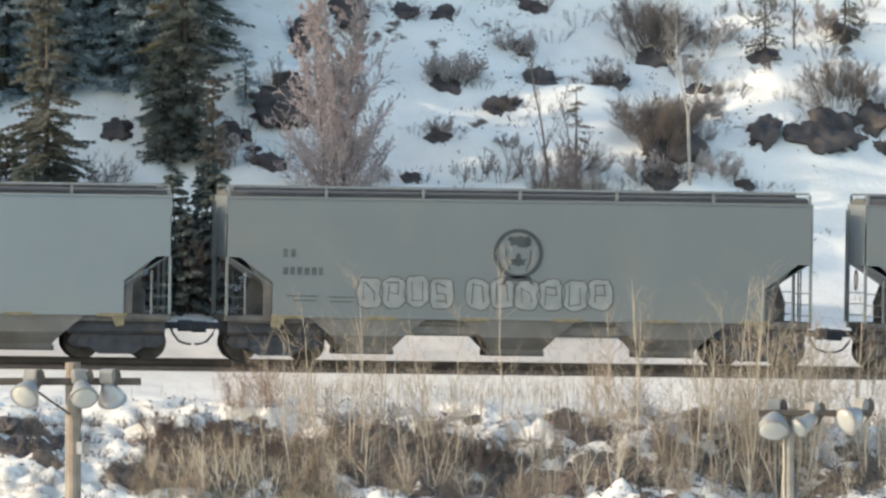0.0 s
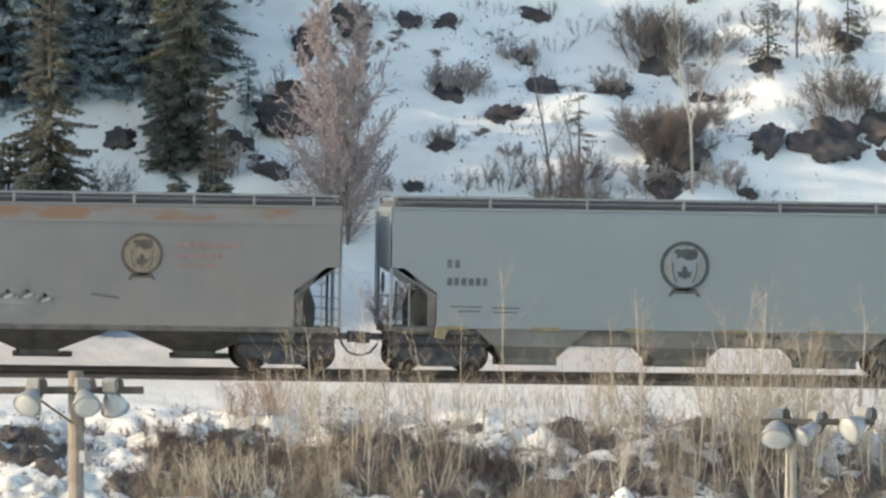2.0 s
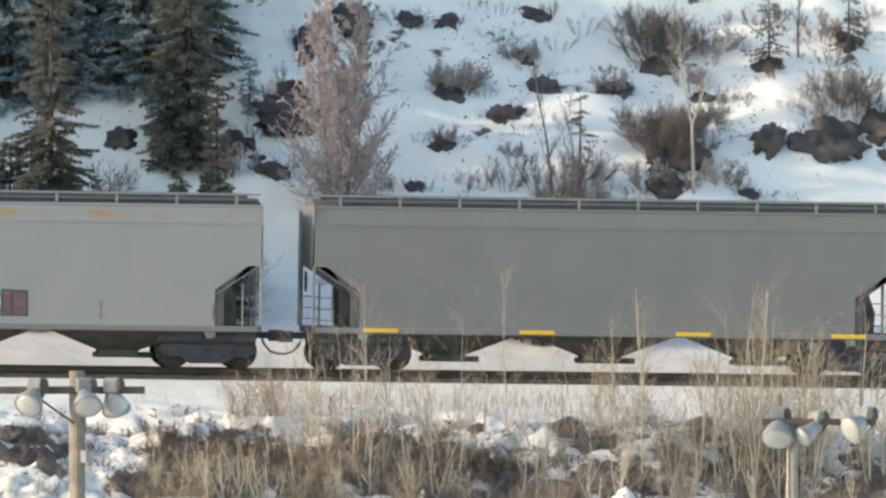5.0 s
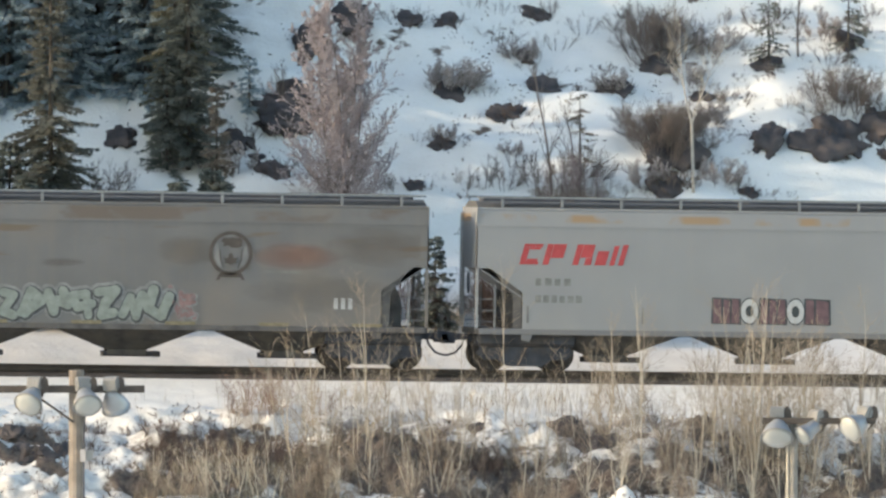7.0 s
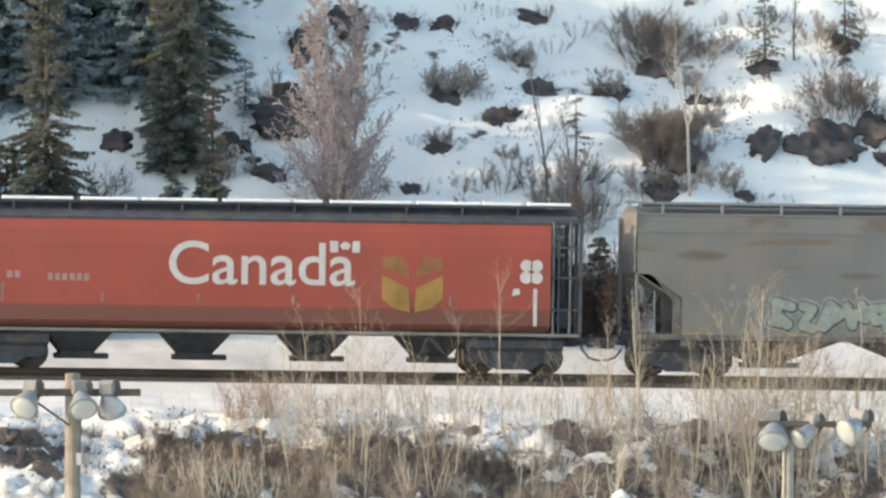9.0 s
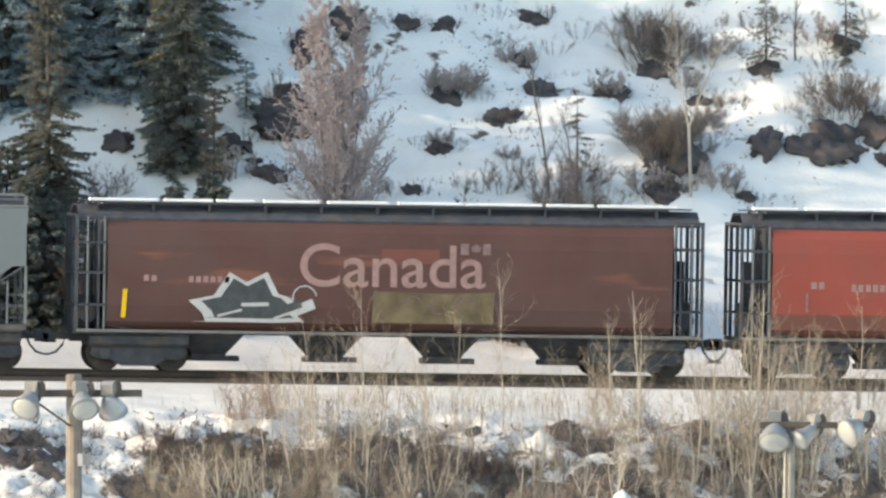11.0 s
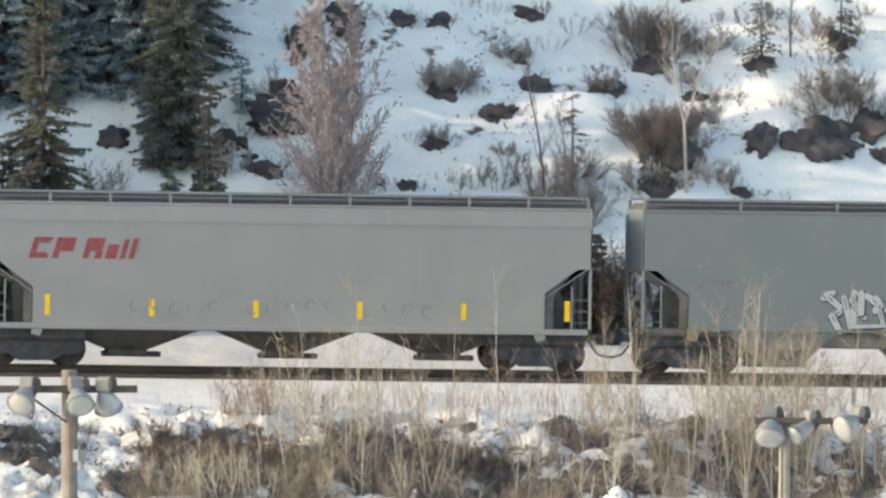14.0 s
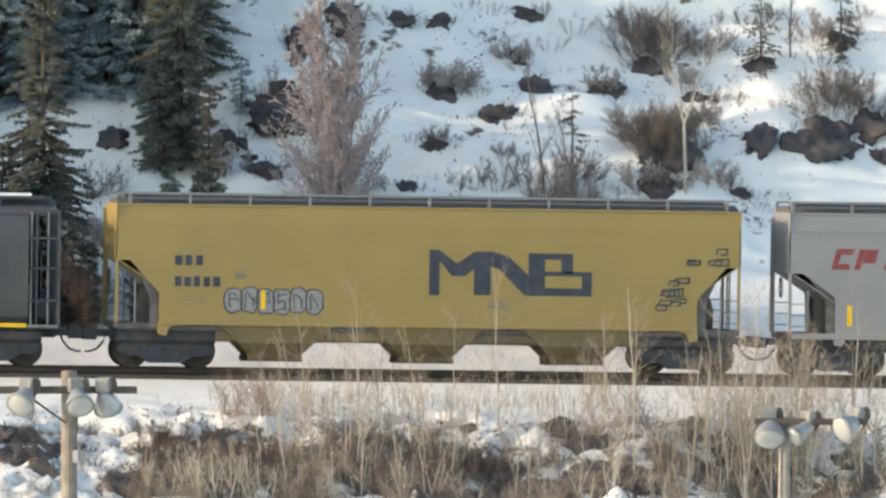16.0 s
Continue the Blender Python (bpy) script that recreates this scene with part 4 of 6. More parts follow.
def red_wordmark(car, x0, z0, material):
    """A slanted bold red wordmark, kept to plain shapes: two broad hooks, then four blocks."""
    sl = 0.28
    q = lambda pts: [(x0 + a + sl * b, z0 + b) for a, b in pts]
    o = [q(p) for p in (
        [(0, .08), (.16, .08), (.16, .46), (0, .46)], [(0, 0), (.50, 0), (.50, .08), (0, .08)], [(.17, .08), (.46, .08), (.46, .15), (.17, .15)], [(0, .47), (.50, .47), (.50, .55), (0, .55)], [(.17, .40), (.46, .40), (.46, .46), (.17, .46)],
        [(.62, 0), (.78, 0), (.78, .55), (.62, .55)], [(.79, .18), (1.13, .18), (1.13, .55), (.79, .55)],
        [(1.42, 0), (1.58, 0), (1.58, .55), (1.42, .55)], [(1.59, .20), (1.90, .20), (1.90, .55), (1.59, .55)], [(1.74, 0), (1.92, 0), (1.92, .19), (1.74, .19)],
        [(2.02, 0), (2.32, 0), (2.32, .38), (2.02, .38)], [(2.42, 0), (2.55, 0), (2.55, .52), (2.42, .52)], [(2.65, 0), (2.79, 0), (2.79, .55), (2.65, .55)])]
    flats(car, "wordmark_piece", o, SIDE, material, "piece of a slanted red painted wordmark")


def country_name(car, y, material, flag):
    lettering("Canada", 1.62, "name_letter", material, car, -2.5, y, 2.33, 1.04)
    flats(car, "flag_mark", [[(1.86, 3.20), (2.08, 3.20), (2.08, 3.50), (1.86, 3.50)], [(2.46, 3.20), (2.66, 3.20), (2.66, 3.50), (2.46, 3.50)], [(2.18, 3.28), (2.36, 3.28), (2.42, 3.40), (2.27, 3.50), (2.12, 3.40)]], y, flag)


def build_train():
    """All wagons, each with its middle's place along the track at the start."""
    train = []

    def at(x, car):
        train.append((car, x))
        return car

    c = at(19.08, hopper_wagon("smooth grey covered grain hopper wagon in a moving train", 15.75, "new", NEW_GREY, SHADED_ROOF_GREY, bracket=2.6, tape="old"))
    data_marks(c, SIDE, MARK)
    c = at(1.92, hopper_wagon("smooth grey grain hopper wagon with white bubble graffiti and round emblem", 15.75, "new", NEW_GREY, SHADED_ROOF_GREY, bracket=2.6, tape="old"))
    roundel(c, -.05, 2.94, SIDE, BLACK_PAINT)
    data_marks(c, SIDE, MARK)
    bubbles(c, -4.34, -1.78, 1.45, 2.30, SIDE, BUBBLE, OUTLINE, 3, 4, OUTLINE)
    bubbles(c, -1.45, 2.48, 1.45, 2.28, SIDE, BUBBLE, OUTLINE, 4, 6, OUTLINE)

    c = at(-15.28, hopper_wagon("clean bluish-grey grain hopper wagon with a black round emblem", 15.75, "new", NEW_GREY_B, SHADED_ROOF_GREY, bracket=2.6, tape="old"))
    roundel(c, .03, 2.9, SIDE, BLACK_PAINT)
    data_marks(c, SIDE, MARK)

    c = at(-32.41, hopper_wagon("weathered grey grain hopper wagon with rusty roof edge and graffiti", 15.9, "old", RUSTY_GREY, SHADED_ROOF_GREY, SHADOW_STEEL))
    roundel(c, 2.62, 3.02, SIDE, UMBER, TAN, .56)
    bars(c, "faded_mark", [(3.5, 3.2, 8, .17, .15, 0), (3.5, 2.93, 7, .15, .13, 0), (3.5, 2.68, 7, .13, .11, 0)], SIDE, PINK_PAINT)
    bars(c, "reporting_mark", [(-5.3, 2.25, 3, .17, .2, 0), (-5.3, 1.8, 6, .14, .18, 0)], SIDE, FAINT)
    rng = random.Random(81)
    smear(c, "graffiti_smear", (0.41, 0.42, 0.425), -3.2, 1.86, 1.35, .75, "chalky half-scrubbed sprayed patch", 1.0)
    smear(c, "graffiti_smear", (0.36, 0.365, 0.365), -1.2, 1.74, 2.2, .62, "chalky half-scrubbed sprayed patch", .8, .003)
    smear(c, "spray_wash", (0.15, 0.20, 0.23), -7.1, 3.3, .65, .45, "thin teal wash of spray paint", .5)
    for k in range(9):                             # the tops of the letters, dark with pale drips below them
        a, b = -3.7 + k * .44 + rng.uniform(-.08, .08), 2.2 - .035 * k + rng.uniform(-.06, .06)
        e = flat(c, "graffiti_letter", [stroke((a, b - .16), (a + .18, b), .05), stroke((a + .18, b), (a + .36, b - .12), .045)], SIDE - .008, MARK, "worn sprayed letter that cannot be read")
        flat(e, "graffiti_stroke", [stroke((a + .12, b - .16), (a + .30, b - .09), .04)], SIDE - .014, CHALK)
        if k > 3:
            flat(c, "graffiti_mark", [stroke((a, 1.62), (a + rng.uniform(.05, .2), 1.72), .03)], SIDE, MARK)
    flat(c, "graffiti_mark", [stroke((1.3, 1.95), (2.0, 1.86), .035)], SIDE, MARK)
    flat(c, "tag", ring_of(-6.9, 3.35, .35, .385, 20, -1.5, 2.6) + ring_of(-7.4, 3.45, .33, .37, 16) + [[(-7.8, 3.05), (-6.6, 3.0), (-6.6, 3.04), (-7.8, 3.1)]], SIDE - .004, TEAL, "thin teal sprayed loop")

    c = at(-49.61, hopper_wagon("plain old grey grain hopper wagon with yellow reflective sill strips", 15.85, "old", OLD_GREY, SHADED_ROOF_GREY, OLD_GREY, tape="bars"))
    bars(c, "reporting_mark", [(-5.1, 2.3, 3, .2, .22, 0), (-5.1, 1.84, 6, .16, .22, 0)], SIDE, FAINT)
    flat(c, "data_box", [[(5.7, 1.4), (6.1, 1.4), (6.1, 1.6), (5.7, 1.6)], [(6.25, 1.45), (6.4, 1.45), (6.4, 1.55), (6.25, 1.55)]] + ring_of(-3.5, 2.15, .0, .17, 12), SIDE, FAINT)
    flat(c, "chalk_scribble", ring_of(-6.1, 1.75, .2, .24, 12, .3, 5) + ring_of(-5.7, 1.7, .16, .2, 12, 2, 7) + ring_of(.6, 1.7, .2, .225, 10, 0, 3), SIDE, FAINT)

    c = at(-66.78, hopper_wagon("pale grey grain hopper wagon with red wordmark and plum graffiti", 15.8, "old", OCHRE_GREY, SHADED_ROOF_GREY, OLD_GREY))
    red_wordmark(c, -6.75, 2.86, RED_PAINT)
    bars(c, "reporting_mark", [(-6.3, 2.3, 4, .2, .2, 0), (-6.3, 1.85, 6, .17, .2, 0)], SIDE, FAINT)
    for blocks in (((-1.52, -1.28), (-1.25, -1.05), (-1.02, -.80)), ((-.24, -.02), (.0, .2), (.22, .44)), ((.98, 1.22), (1.25, 1.62))):
        g = flat(c, "graffiti_letter", [[(blocks[0][0] - .04, 1.34), (blocks[-1][1] + .05, 1.33), (blocks[-1][1] + .03, 2.02), (blocks[0][0] - .03, 2.05)]], SIDE, BLACK_PAINT, "blocky plum sprayed letter that cannot be read")
        flats(g, "graffiti_fill", [[(a, 1.37), (b, 1.36), (b - .02, 2.0 - .04 * (k % 2)), (a + .02, 2.01)] for k, (a, b) in enumerate(blocks)], SIDE - .006, PLUM)
    for x in (-.53, .71):
        oval = lambda q: [[(x + (a - x) * .72, 1.69 + (b - 1.69) * 1.02) for a, b in o] for o in q]
        g = flat(c, "graffiti_letter", oval(ring_of(x, 1.69, .0, .36, 18)), SIDE - .008, BLACK_PAINT, "pale oval sprayed letter that cannot be read")
        flat(g, "graffiti_fill", oval(ring_of(x, 1.69, .15, .325, 18)), SIDE - .014, PALE)
    flats(c, "reflector", [[(x - .03, 1.3), (x + .03, 1.3), (x + .03, 1.75), (x - .03, 1.75)] for x in (-6.5, -3.4, 3.6, 6.6)], SIDE, FAINT)

    c = at(-83.88, hopper_wagon("rust-streaked grey grain hopper wagon with mint-green graffiti", 15.85, "old", STREAKED_GREY, SHADED_ROOF_GREY, SHADOW_STEEL, tape="old"))
    roundel(c, 2.63, 3.05, SIDE - .012, UMBER, None, .58)
    smear(c, "rust_stain", (0.20, 0.165, 0.138), 6.6, 3.25, 1.7, .62, "brown rust staining", .45)
    smear(c, "rust_stain", (0.20, 0.175, 0.15), 5.0, 2.0, 2.4, .6, "brown rust staining", .3, .003)
    smear(c, "rust_stain", (0.20, 0.17, 0.143), 1.5, 3.1, 1.0, .5, "brown rust staining", .48, .005)
    smear(c, "bleached_stain", (0.29, 0.16, 0.125), 4.4, 2.98, 1.5, .42, "bleached red words that cannot be read", .65, .007)
    smear(c, "rust_stain", (0.20, 0.14, 0.10), -6.2, 3.25, .9, .2, "brown rust streak", .5)
    smear(c, "rust_stain", (0.19, 0.16, 0.135), -1.9, 2.75, .7, .15, "brown rust streak", .4)
    flat(c, "faded_line", [[(3.5, 2.55), (4.5, 2.53), (4.5, 2.59), (3.5, 2.6)]], SIDE, FAINT)
    fat_letters(c, -4.4, .95, 1.22, 2.14, SIDE, MINT, DARK_SPRAY, CHALKY, 24)
    spray(c, .95, 1.75, 1.3, 2.0, SIDE, PINK_PAINT, CHALKY, 22, 2, .4)
    bars(c, "reporting_mark", [(-5.4, 2.35, 4, .18, .18, 0), (-5.4, 1.9, 6, .15, .18, 0)], SIDE, FAINT)
    bars(c, "data_box", [(5.4, 1.6, 3, .15, .3, 0)], SIDE, PALE)

    c = at(-101.88, cylinder_wagon("bright red round-sided grain hopper wagon with white country name", 17.3, RED, BLACK))
    country_name(c, CURVED, WHITE_PAINT, WHITE_PAINT)
    petals = [[(4.08 + s * a, b) for a, b in p] for s in (-1, 1) for p in ([(.06, 1.62), (.10, 2.28), (.82, 2.62), (.82, 2.0), (.55, 1.75)], [(.08, 2.42), (.12, 2.55), (.80, 2.78), (.82, 3.1), (.35, 3.12), (.14, 2.9)])]
    for k, o in enumerate(petals):
        flat(c, "wheat_leaf", [o], CURVED, WHEAT_FADED if k % 2 else WHEAT, "faded golden wheat leaf of an emblem")
    bars(c, "reporting_mark", [(-6.75, 2.42, 2, .17, .2, 0), (-5.65, 2.36, 6, .15, .2, 0)], CURVED, DULL_PINK)
    flats(c, "grab_iron", [[(x - .03, 1.8), (x + .03, 1.8), (x + .03, b), (x - .03, b)] for x, b in ((-6.85, 2.3), (-4.2, 2.05), (-1.65, 2.05), (.9, 2.05), (5.1, 2.05))], CURVED, PINK_PAINT)
    fl = [[(7.27 + .2 * math.cos(a) + .17 * math.cos(k * .7854), 2.75 + .22 * math.sin(a) + .17 * math.sin(k * .7854)) for k in range(8)] for a in (.8, 2.3, 3.9, 5.5)]
    flats(c, "flower_petal", fl + [[(7.33, 1.3), (7.43, 1.3), (7.43, 2.3), (7.33, 2.3)], [(6.75, 2.1), (6.98, 2.15), (6.95, 2.3), (6.8, 2.3)]], CURVED, WHITE_PAINT, "white sprayed flower")

    c = at(-119.93, cylinder_wagon("dull maroon round-sided grain hopper wagon with jagged black graffiti", 16.85, MAROON, BLACK))
    country_name(c, CURVED, DULL_PINK, PINK_PAINT)
    star = [(-5.35, 1.34), (-4.95, 1.36), (-5.04, 1.57), (-5.4, 1.9), (-4.73, 2.04), (-4.31, 2.66), (-3.86, 2.40), (-3.3, 2.68), (-3.0, 2.09), (-2.72, 2.02), (-2.5, 1.82), (-2.1, 1.98), (-2.0, 1.72), (-2.5, 1.52), (-2.3, 1.36), (-3.1, 1.33)]
    g = flat(c, "graffiti", [star], CURVED, PALE, "jagged black and white graffiti star")
    flat(g, "graffiti_fill", [[(-3.75 + (a + 3.75) * .80, 1.86 + (b - 1.86) * .80) for a, b in star]], CURVED - .004, BLACK_PAINT)
    flat(g, "graffiti_line", [stroke((-3.95, 1.80), (-3.3, 1.82), .05)], CURVED - .009, PALE)
    flat(g, "graffiti_line", [stroke((-4.6, 1.5), (-4.0, 1.66), .03)], CURVED - .009, PALE)
    flat(g, "graffiti_line", [stroke((-3.1, 1.45), (-2.4, 1.70), .03)], CURVED - .009, PALE)
    flat(c, "graffiti_loop", ring_of(-2.3, 2.0, .30, .335, 14, .2, 3.3), CURVED, PALE)
    flat(c, "repaint_patch", [[(-.25, 2.95), (1.3, 2.95), (1.3, 3.33), (-.25, 3.33)]], CURVED + .001, BRIGHT_PATCH, "brighter red repainted patch", thick=.003)
    flat(c, "graffiti_block", [[(-.5, 1.36), (2.75, 1.36), (2.8, 2.2), (1.4, 2.16), (-.45, 2.2)]], CURVED, OCHRE, "ochre sprayed block")
    flat(c, "graffiti_scribble", ring_of(.6, 1.85, .2, .25, 10, 0, 3) + ring_of(1.3, 1.85, .2, .25, 10, 2, 5) + ring_of(2.0, 1.85, .2, .25, 10, 0, 4), CURVED - .004, PLUM)
    flats(c, "reflector", [[(-7.2, 1.42), (-7.08, 1.42), (-7.03, 2.17), (-7.15, 2.17)]], CURVED, YELLOW_TAPE, "bright yellow reflective strip")
    bars(c, "reporting_mark", [(-6.6, 2.4, 2, .16, .17, 0), (-5.4, 2.38, 6, .15, .17, 0)], CURVED, DULL_PINK)

    c = at(-137.48, hopper_wagon("smooth grey grain hopper wagon with spiky white graffiti and emblem", 15.7, "new", NEW_GREY, SHADED_ROOF_GREY, bracket=2.6, tape="old"))
    roundel(c, .03, 2.95, SIDE, BLACK_PAINT)
    data_marks(c, SIDE, FAINT)
    spray(c, -3.05, 2.45, 1.22, 2.15, SIDE, SILVER, BLACK_PAINT, 33, 9, .55)

    c = at(-154.79, hopper_wagon("pale grey grain hopper wagon with dark red wordmark, yellow strips", 16.2, "old", PALE_GREY, SHADED_ROOF_GREY, PALE_GREY, tape="posts"))
    red_wordmark(c, -6.97, 2.86, DARK_RED)
    rng = random.Random(5)
    flat(c, "chalk_scribble", [q for k in range(16) for q in ring_of(-4.1 + k * .52, 1.62 + rng.uniform(-.08, .08), .13, .16, 7, rng.uniform(0, 3), rng.uniform(3.5, 6)) if k not in (5, 11)], SIDE, FAINT)

    c = at(-172.57, hopper_wagon("mustard-yellow grain hopper wagon with navy emblem and silver graffiti", 16.75, "yellow", YELLOW, SHADED_ROOF_GREY, SHADED_DUSTY_YELLOW))
    q = lambda pts: [(x, z) for x, z in pts]
    navy = [q([(0, 2.03), (.27, 2.03), (.27, 3.24), (0, 3.24)]), q([(.27, 2.95), (.27, 3.24), (.74, 2.88), (1.2, 3.2), (1.2, 2.74), (.95, 2.55), (.6, 2.55)]),
            q([(1.2, 2.05), (1.65, 2.05), (1.65, 3.22), (1.2, 3.2)]), q([(1.65, 3.22), (2.1, 3.1), (2.655, 2.6), (2.655, 2.05), (2.55, 2.06), (1.9, 2.72), (1.65, 2.82)]),
            q([(2.66, 2.05), (3.1, 2.05), (3.1, 3.18), (2.66, 3.18)]), q([(3.1, 3.02), (3.85, 3.02), (3.85, 3.18), (3.1, 3.18)]), q([(3.54, 2.66), (3.85, 2.66), (3.85, 3.02), (3.54, 3.02)]),
            q([(3.1, 2.58), (4.36, 2.58), (4.36, 2.70), (3.1, 2.70)]), q([(4.1, 2.05), (4.36, 2.05), (4.36, 2.58), (4.1, 2.58)]), q([(3.1, 2.05), (4.1, 2.05), (4.1, 2.26), (3.1, 2.26)])]
    flat(c, "emblem", navy, SIDE, NAVY, "bold navy zigzag emblem with two windows")
    bars(c, "reporting_mark", [(-6.8, 2.74, 3, .22, .27, 0), (-6.8, 2.18, 5, .2, .27, 0)], SIDE, NAVY)
    flats(c, "data_line", [[(a, z), (b, z), (b, z + .03), (a, z + .03)] for a, b, z in ((-6.7, -6.0, 1.9), (-6.7, -6.0, 1.78), (-6.5, -6.05, 1.68))], SIDE, OLD_TAPE)
    bubbles(c, -5.45, -2.85, 1.50, 2.18, SIDE, DULL_SILVER, SLATE, 44, 6)
    flats(c, "reflector", [[(-4.5, 1.6), (-4.38, 1.6), (-4.38, 2.1), (-4.5, 2.1)]], SIDE - .030, YELLOW_TAPE, "bright yellow reflective strip")
    rng = random.Random(8)
    for k in range(17):
        u = rng.random()
        a, b = 6.2 + u * 1.75 + rng.uniform(-.15, .15), 1.85 + u * 1.3 + rng.uniform(-.3, .3)
        if a > 6.9:
            b = max(b, 2.95)
        w, t = rng.uniform(.10, .2), rng.uniform(.08, .16)
        pts = [(a - w, b), (a - w * .8, b + t), (a + w, b + t * 1.1), (a + w * .9, b - t * .2), (a - w * rng.uniform(-.5, 1), b - t * .3)]
        flat(c, "tag", [stroke(p, q, .022) for p, q in zip(pts, pts[1:])], SIDE - .0003 * k, SLATE, "dark sprayed scribble")
    flats(c, "repaint_patch", [[(1.6, 1.7), (2.1, 1.7), (2.1, 1.9), (1.6, 1.9)], [(-5.2, 2.4), (-4.9, 2.4), (-4.9, 2.62), (-5.2, 2.62)]], SIDE, OLD_TAPE)

    c = at(-191.01, cylinder_wagon("dark slate round-sided grain hopper wagon with yellow sill strips", 17.2, SLATE, BLACK))
    flats(c, "reflector", [[(x, 1.03), (x + 1.0, 1.03), (x + 1.0, 1.14), (x, 1.14)] for x in (-6.4, -1.9, 2.6, 6.7)], -1.523, YELLOW_TAPE, "bright yellow reflective strip")
    return train


TRAIN = build_train()


# ------------------------------------------------------------ trees, bushes, rocks, grass
NEEDLES = leafy(stuff_of("spruce_needles", (0.14, 0.14, 0.105), 0.8, 0.3, 2, 20, bump=0, per_island=0.3))
# needle colour raised pale and bluish to carry the distance haze
HAZE_NEEDLES = leafy(stuff_of("haze_pale_spruce_needles", (0.21, 0.258, 0.28), 0.7, 0.12, 2, 20, bump=0, per_island=0.08))
# darker needle copy with the shade of the boughs in its colour
SHADE_NEEDLES = leafy(stuff_of("shaded_spruce_needles", (0.105, 0.12, 0.112), 0.8, 0.15, 2, 20, bump=0, per_island=0.15))
DRY_NEEDLES = leafy(stuff_of("thin_browned_needles", (0.13, 0.135, 0.12), 0.8, 0.3, 2, 20, bump=0, per_island=0.6))
BROWN_NEEDLES = leafy(stuff_of("rusty_needles", (0.16, 0.14, 0.118), 0.8, 0.4, 2, 20, bump=0, per_island=0.5))
THIN_NEEDLES = leafy(stuff_of("grey_green_needles", (0.15, 0.155, 0.135), 0.8, 0.3, 2, 20, bump=0, per_island=0.5))
SPRUCE_BARK = stuff_of("spruce_bark", (0.085, 0.075, 0.065), 0.9, 0.4, 6, 40, bump=0.6)
PALE_BARK = stuff_of("pale_aspen_bark", (0.50, 0.455, 0.385), 0.8, 0.3, 5, 40, bump=0.3, per_object=0.25)
BIRCH_BARK = stuff_of("white_birch_bark", (0.46, 0.43, 0.395), 0.75, 0.35, 7, 30, bump=0.3)
GREY_TWIG = stuff_of("grey_brown_twigs", (0.175, 0.148, 0.135), 0.85, 0.3, 4, 30, bump=0)
RED_TWIG = stuff_of("reddish_twigs", (0.26, 0.17, 0.14), 0.85, 0.3, 4, 30, bump=0, per_island=0.3)
ALDER_TWIG = stuff_of("pinkish_grey_twigs", (0.36, 0.30, 0.305), 0.85, 0.3, 4, 30, bump=0, per_island=0.3)
TAN_TWIG = stuff_of("tan_sapling_twigs", (0.40, 0.335, 0.265), 0.85, 0.3, 4, 30, bump=0, per_island=0.35)
STRAW_TWIG = stuff_of("straw_coloured_twigs", (0.36, 0.295, 0.24), 0.85, 0.3, 4, 30, bump=0, per_island=0.4)
CATKIN = stuff_of("pinkish_buds", (0.60, 0.53, 0.54), 0.8, 0.3, 4, 30, bump=0, per_island=0.6)
FROSTED = stuff_of("pale_buds", (0.55, 0.50, 0.49), 0.8, 0.2, 4, 30, bump=0, per_island=0.3)
ROCK = stuff_of("dark_slope_rock", (0.088, 0.083, 0.088), 0.95, 0.4, 2.2, 12, bump=1.0, dirt=(0.14, 0.112, 0.10), dirt_amount=0.5, spec=.1)
GRASS = stuff_of("dead_grass", (0.32, 0.28, 0.22), 0.8, 0.3, 3, 30, bump=0, per_island=0.55)
HEATH = stuff_of("dark_heath_twigs", (0.14, 0.103, 0.09), 0.9, 0.35, 3, 30, bump=0, per_island=0.5)


def turned(v, rng, amount):
    """A direction bent at random by about that many radians."""
    a = Vector((rng.gauss(0, 1), rng.gauss(0, 1), rng.gauss(0, 1)))
    return (v + a.cross(v).normalized() * math.tan(amount)).normalized()


def blade(s, p, d, ln, w, rng):
    """One thin pointed leaf or spray, two triangles."""
    side = d.cross(Vector((rng.gauss(0, 1), rng.gauss(0, 1), rng.gauss(0, 1)))).normalized() * w
    m = p + d * ln * 0.45
    s.add([tuple(p), tuple(m + side), tuple(p + d * ln), tuple(m - side)], [(0, 1, 2, 3)])


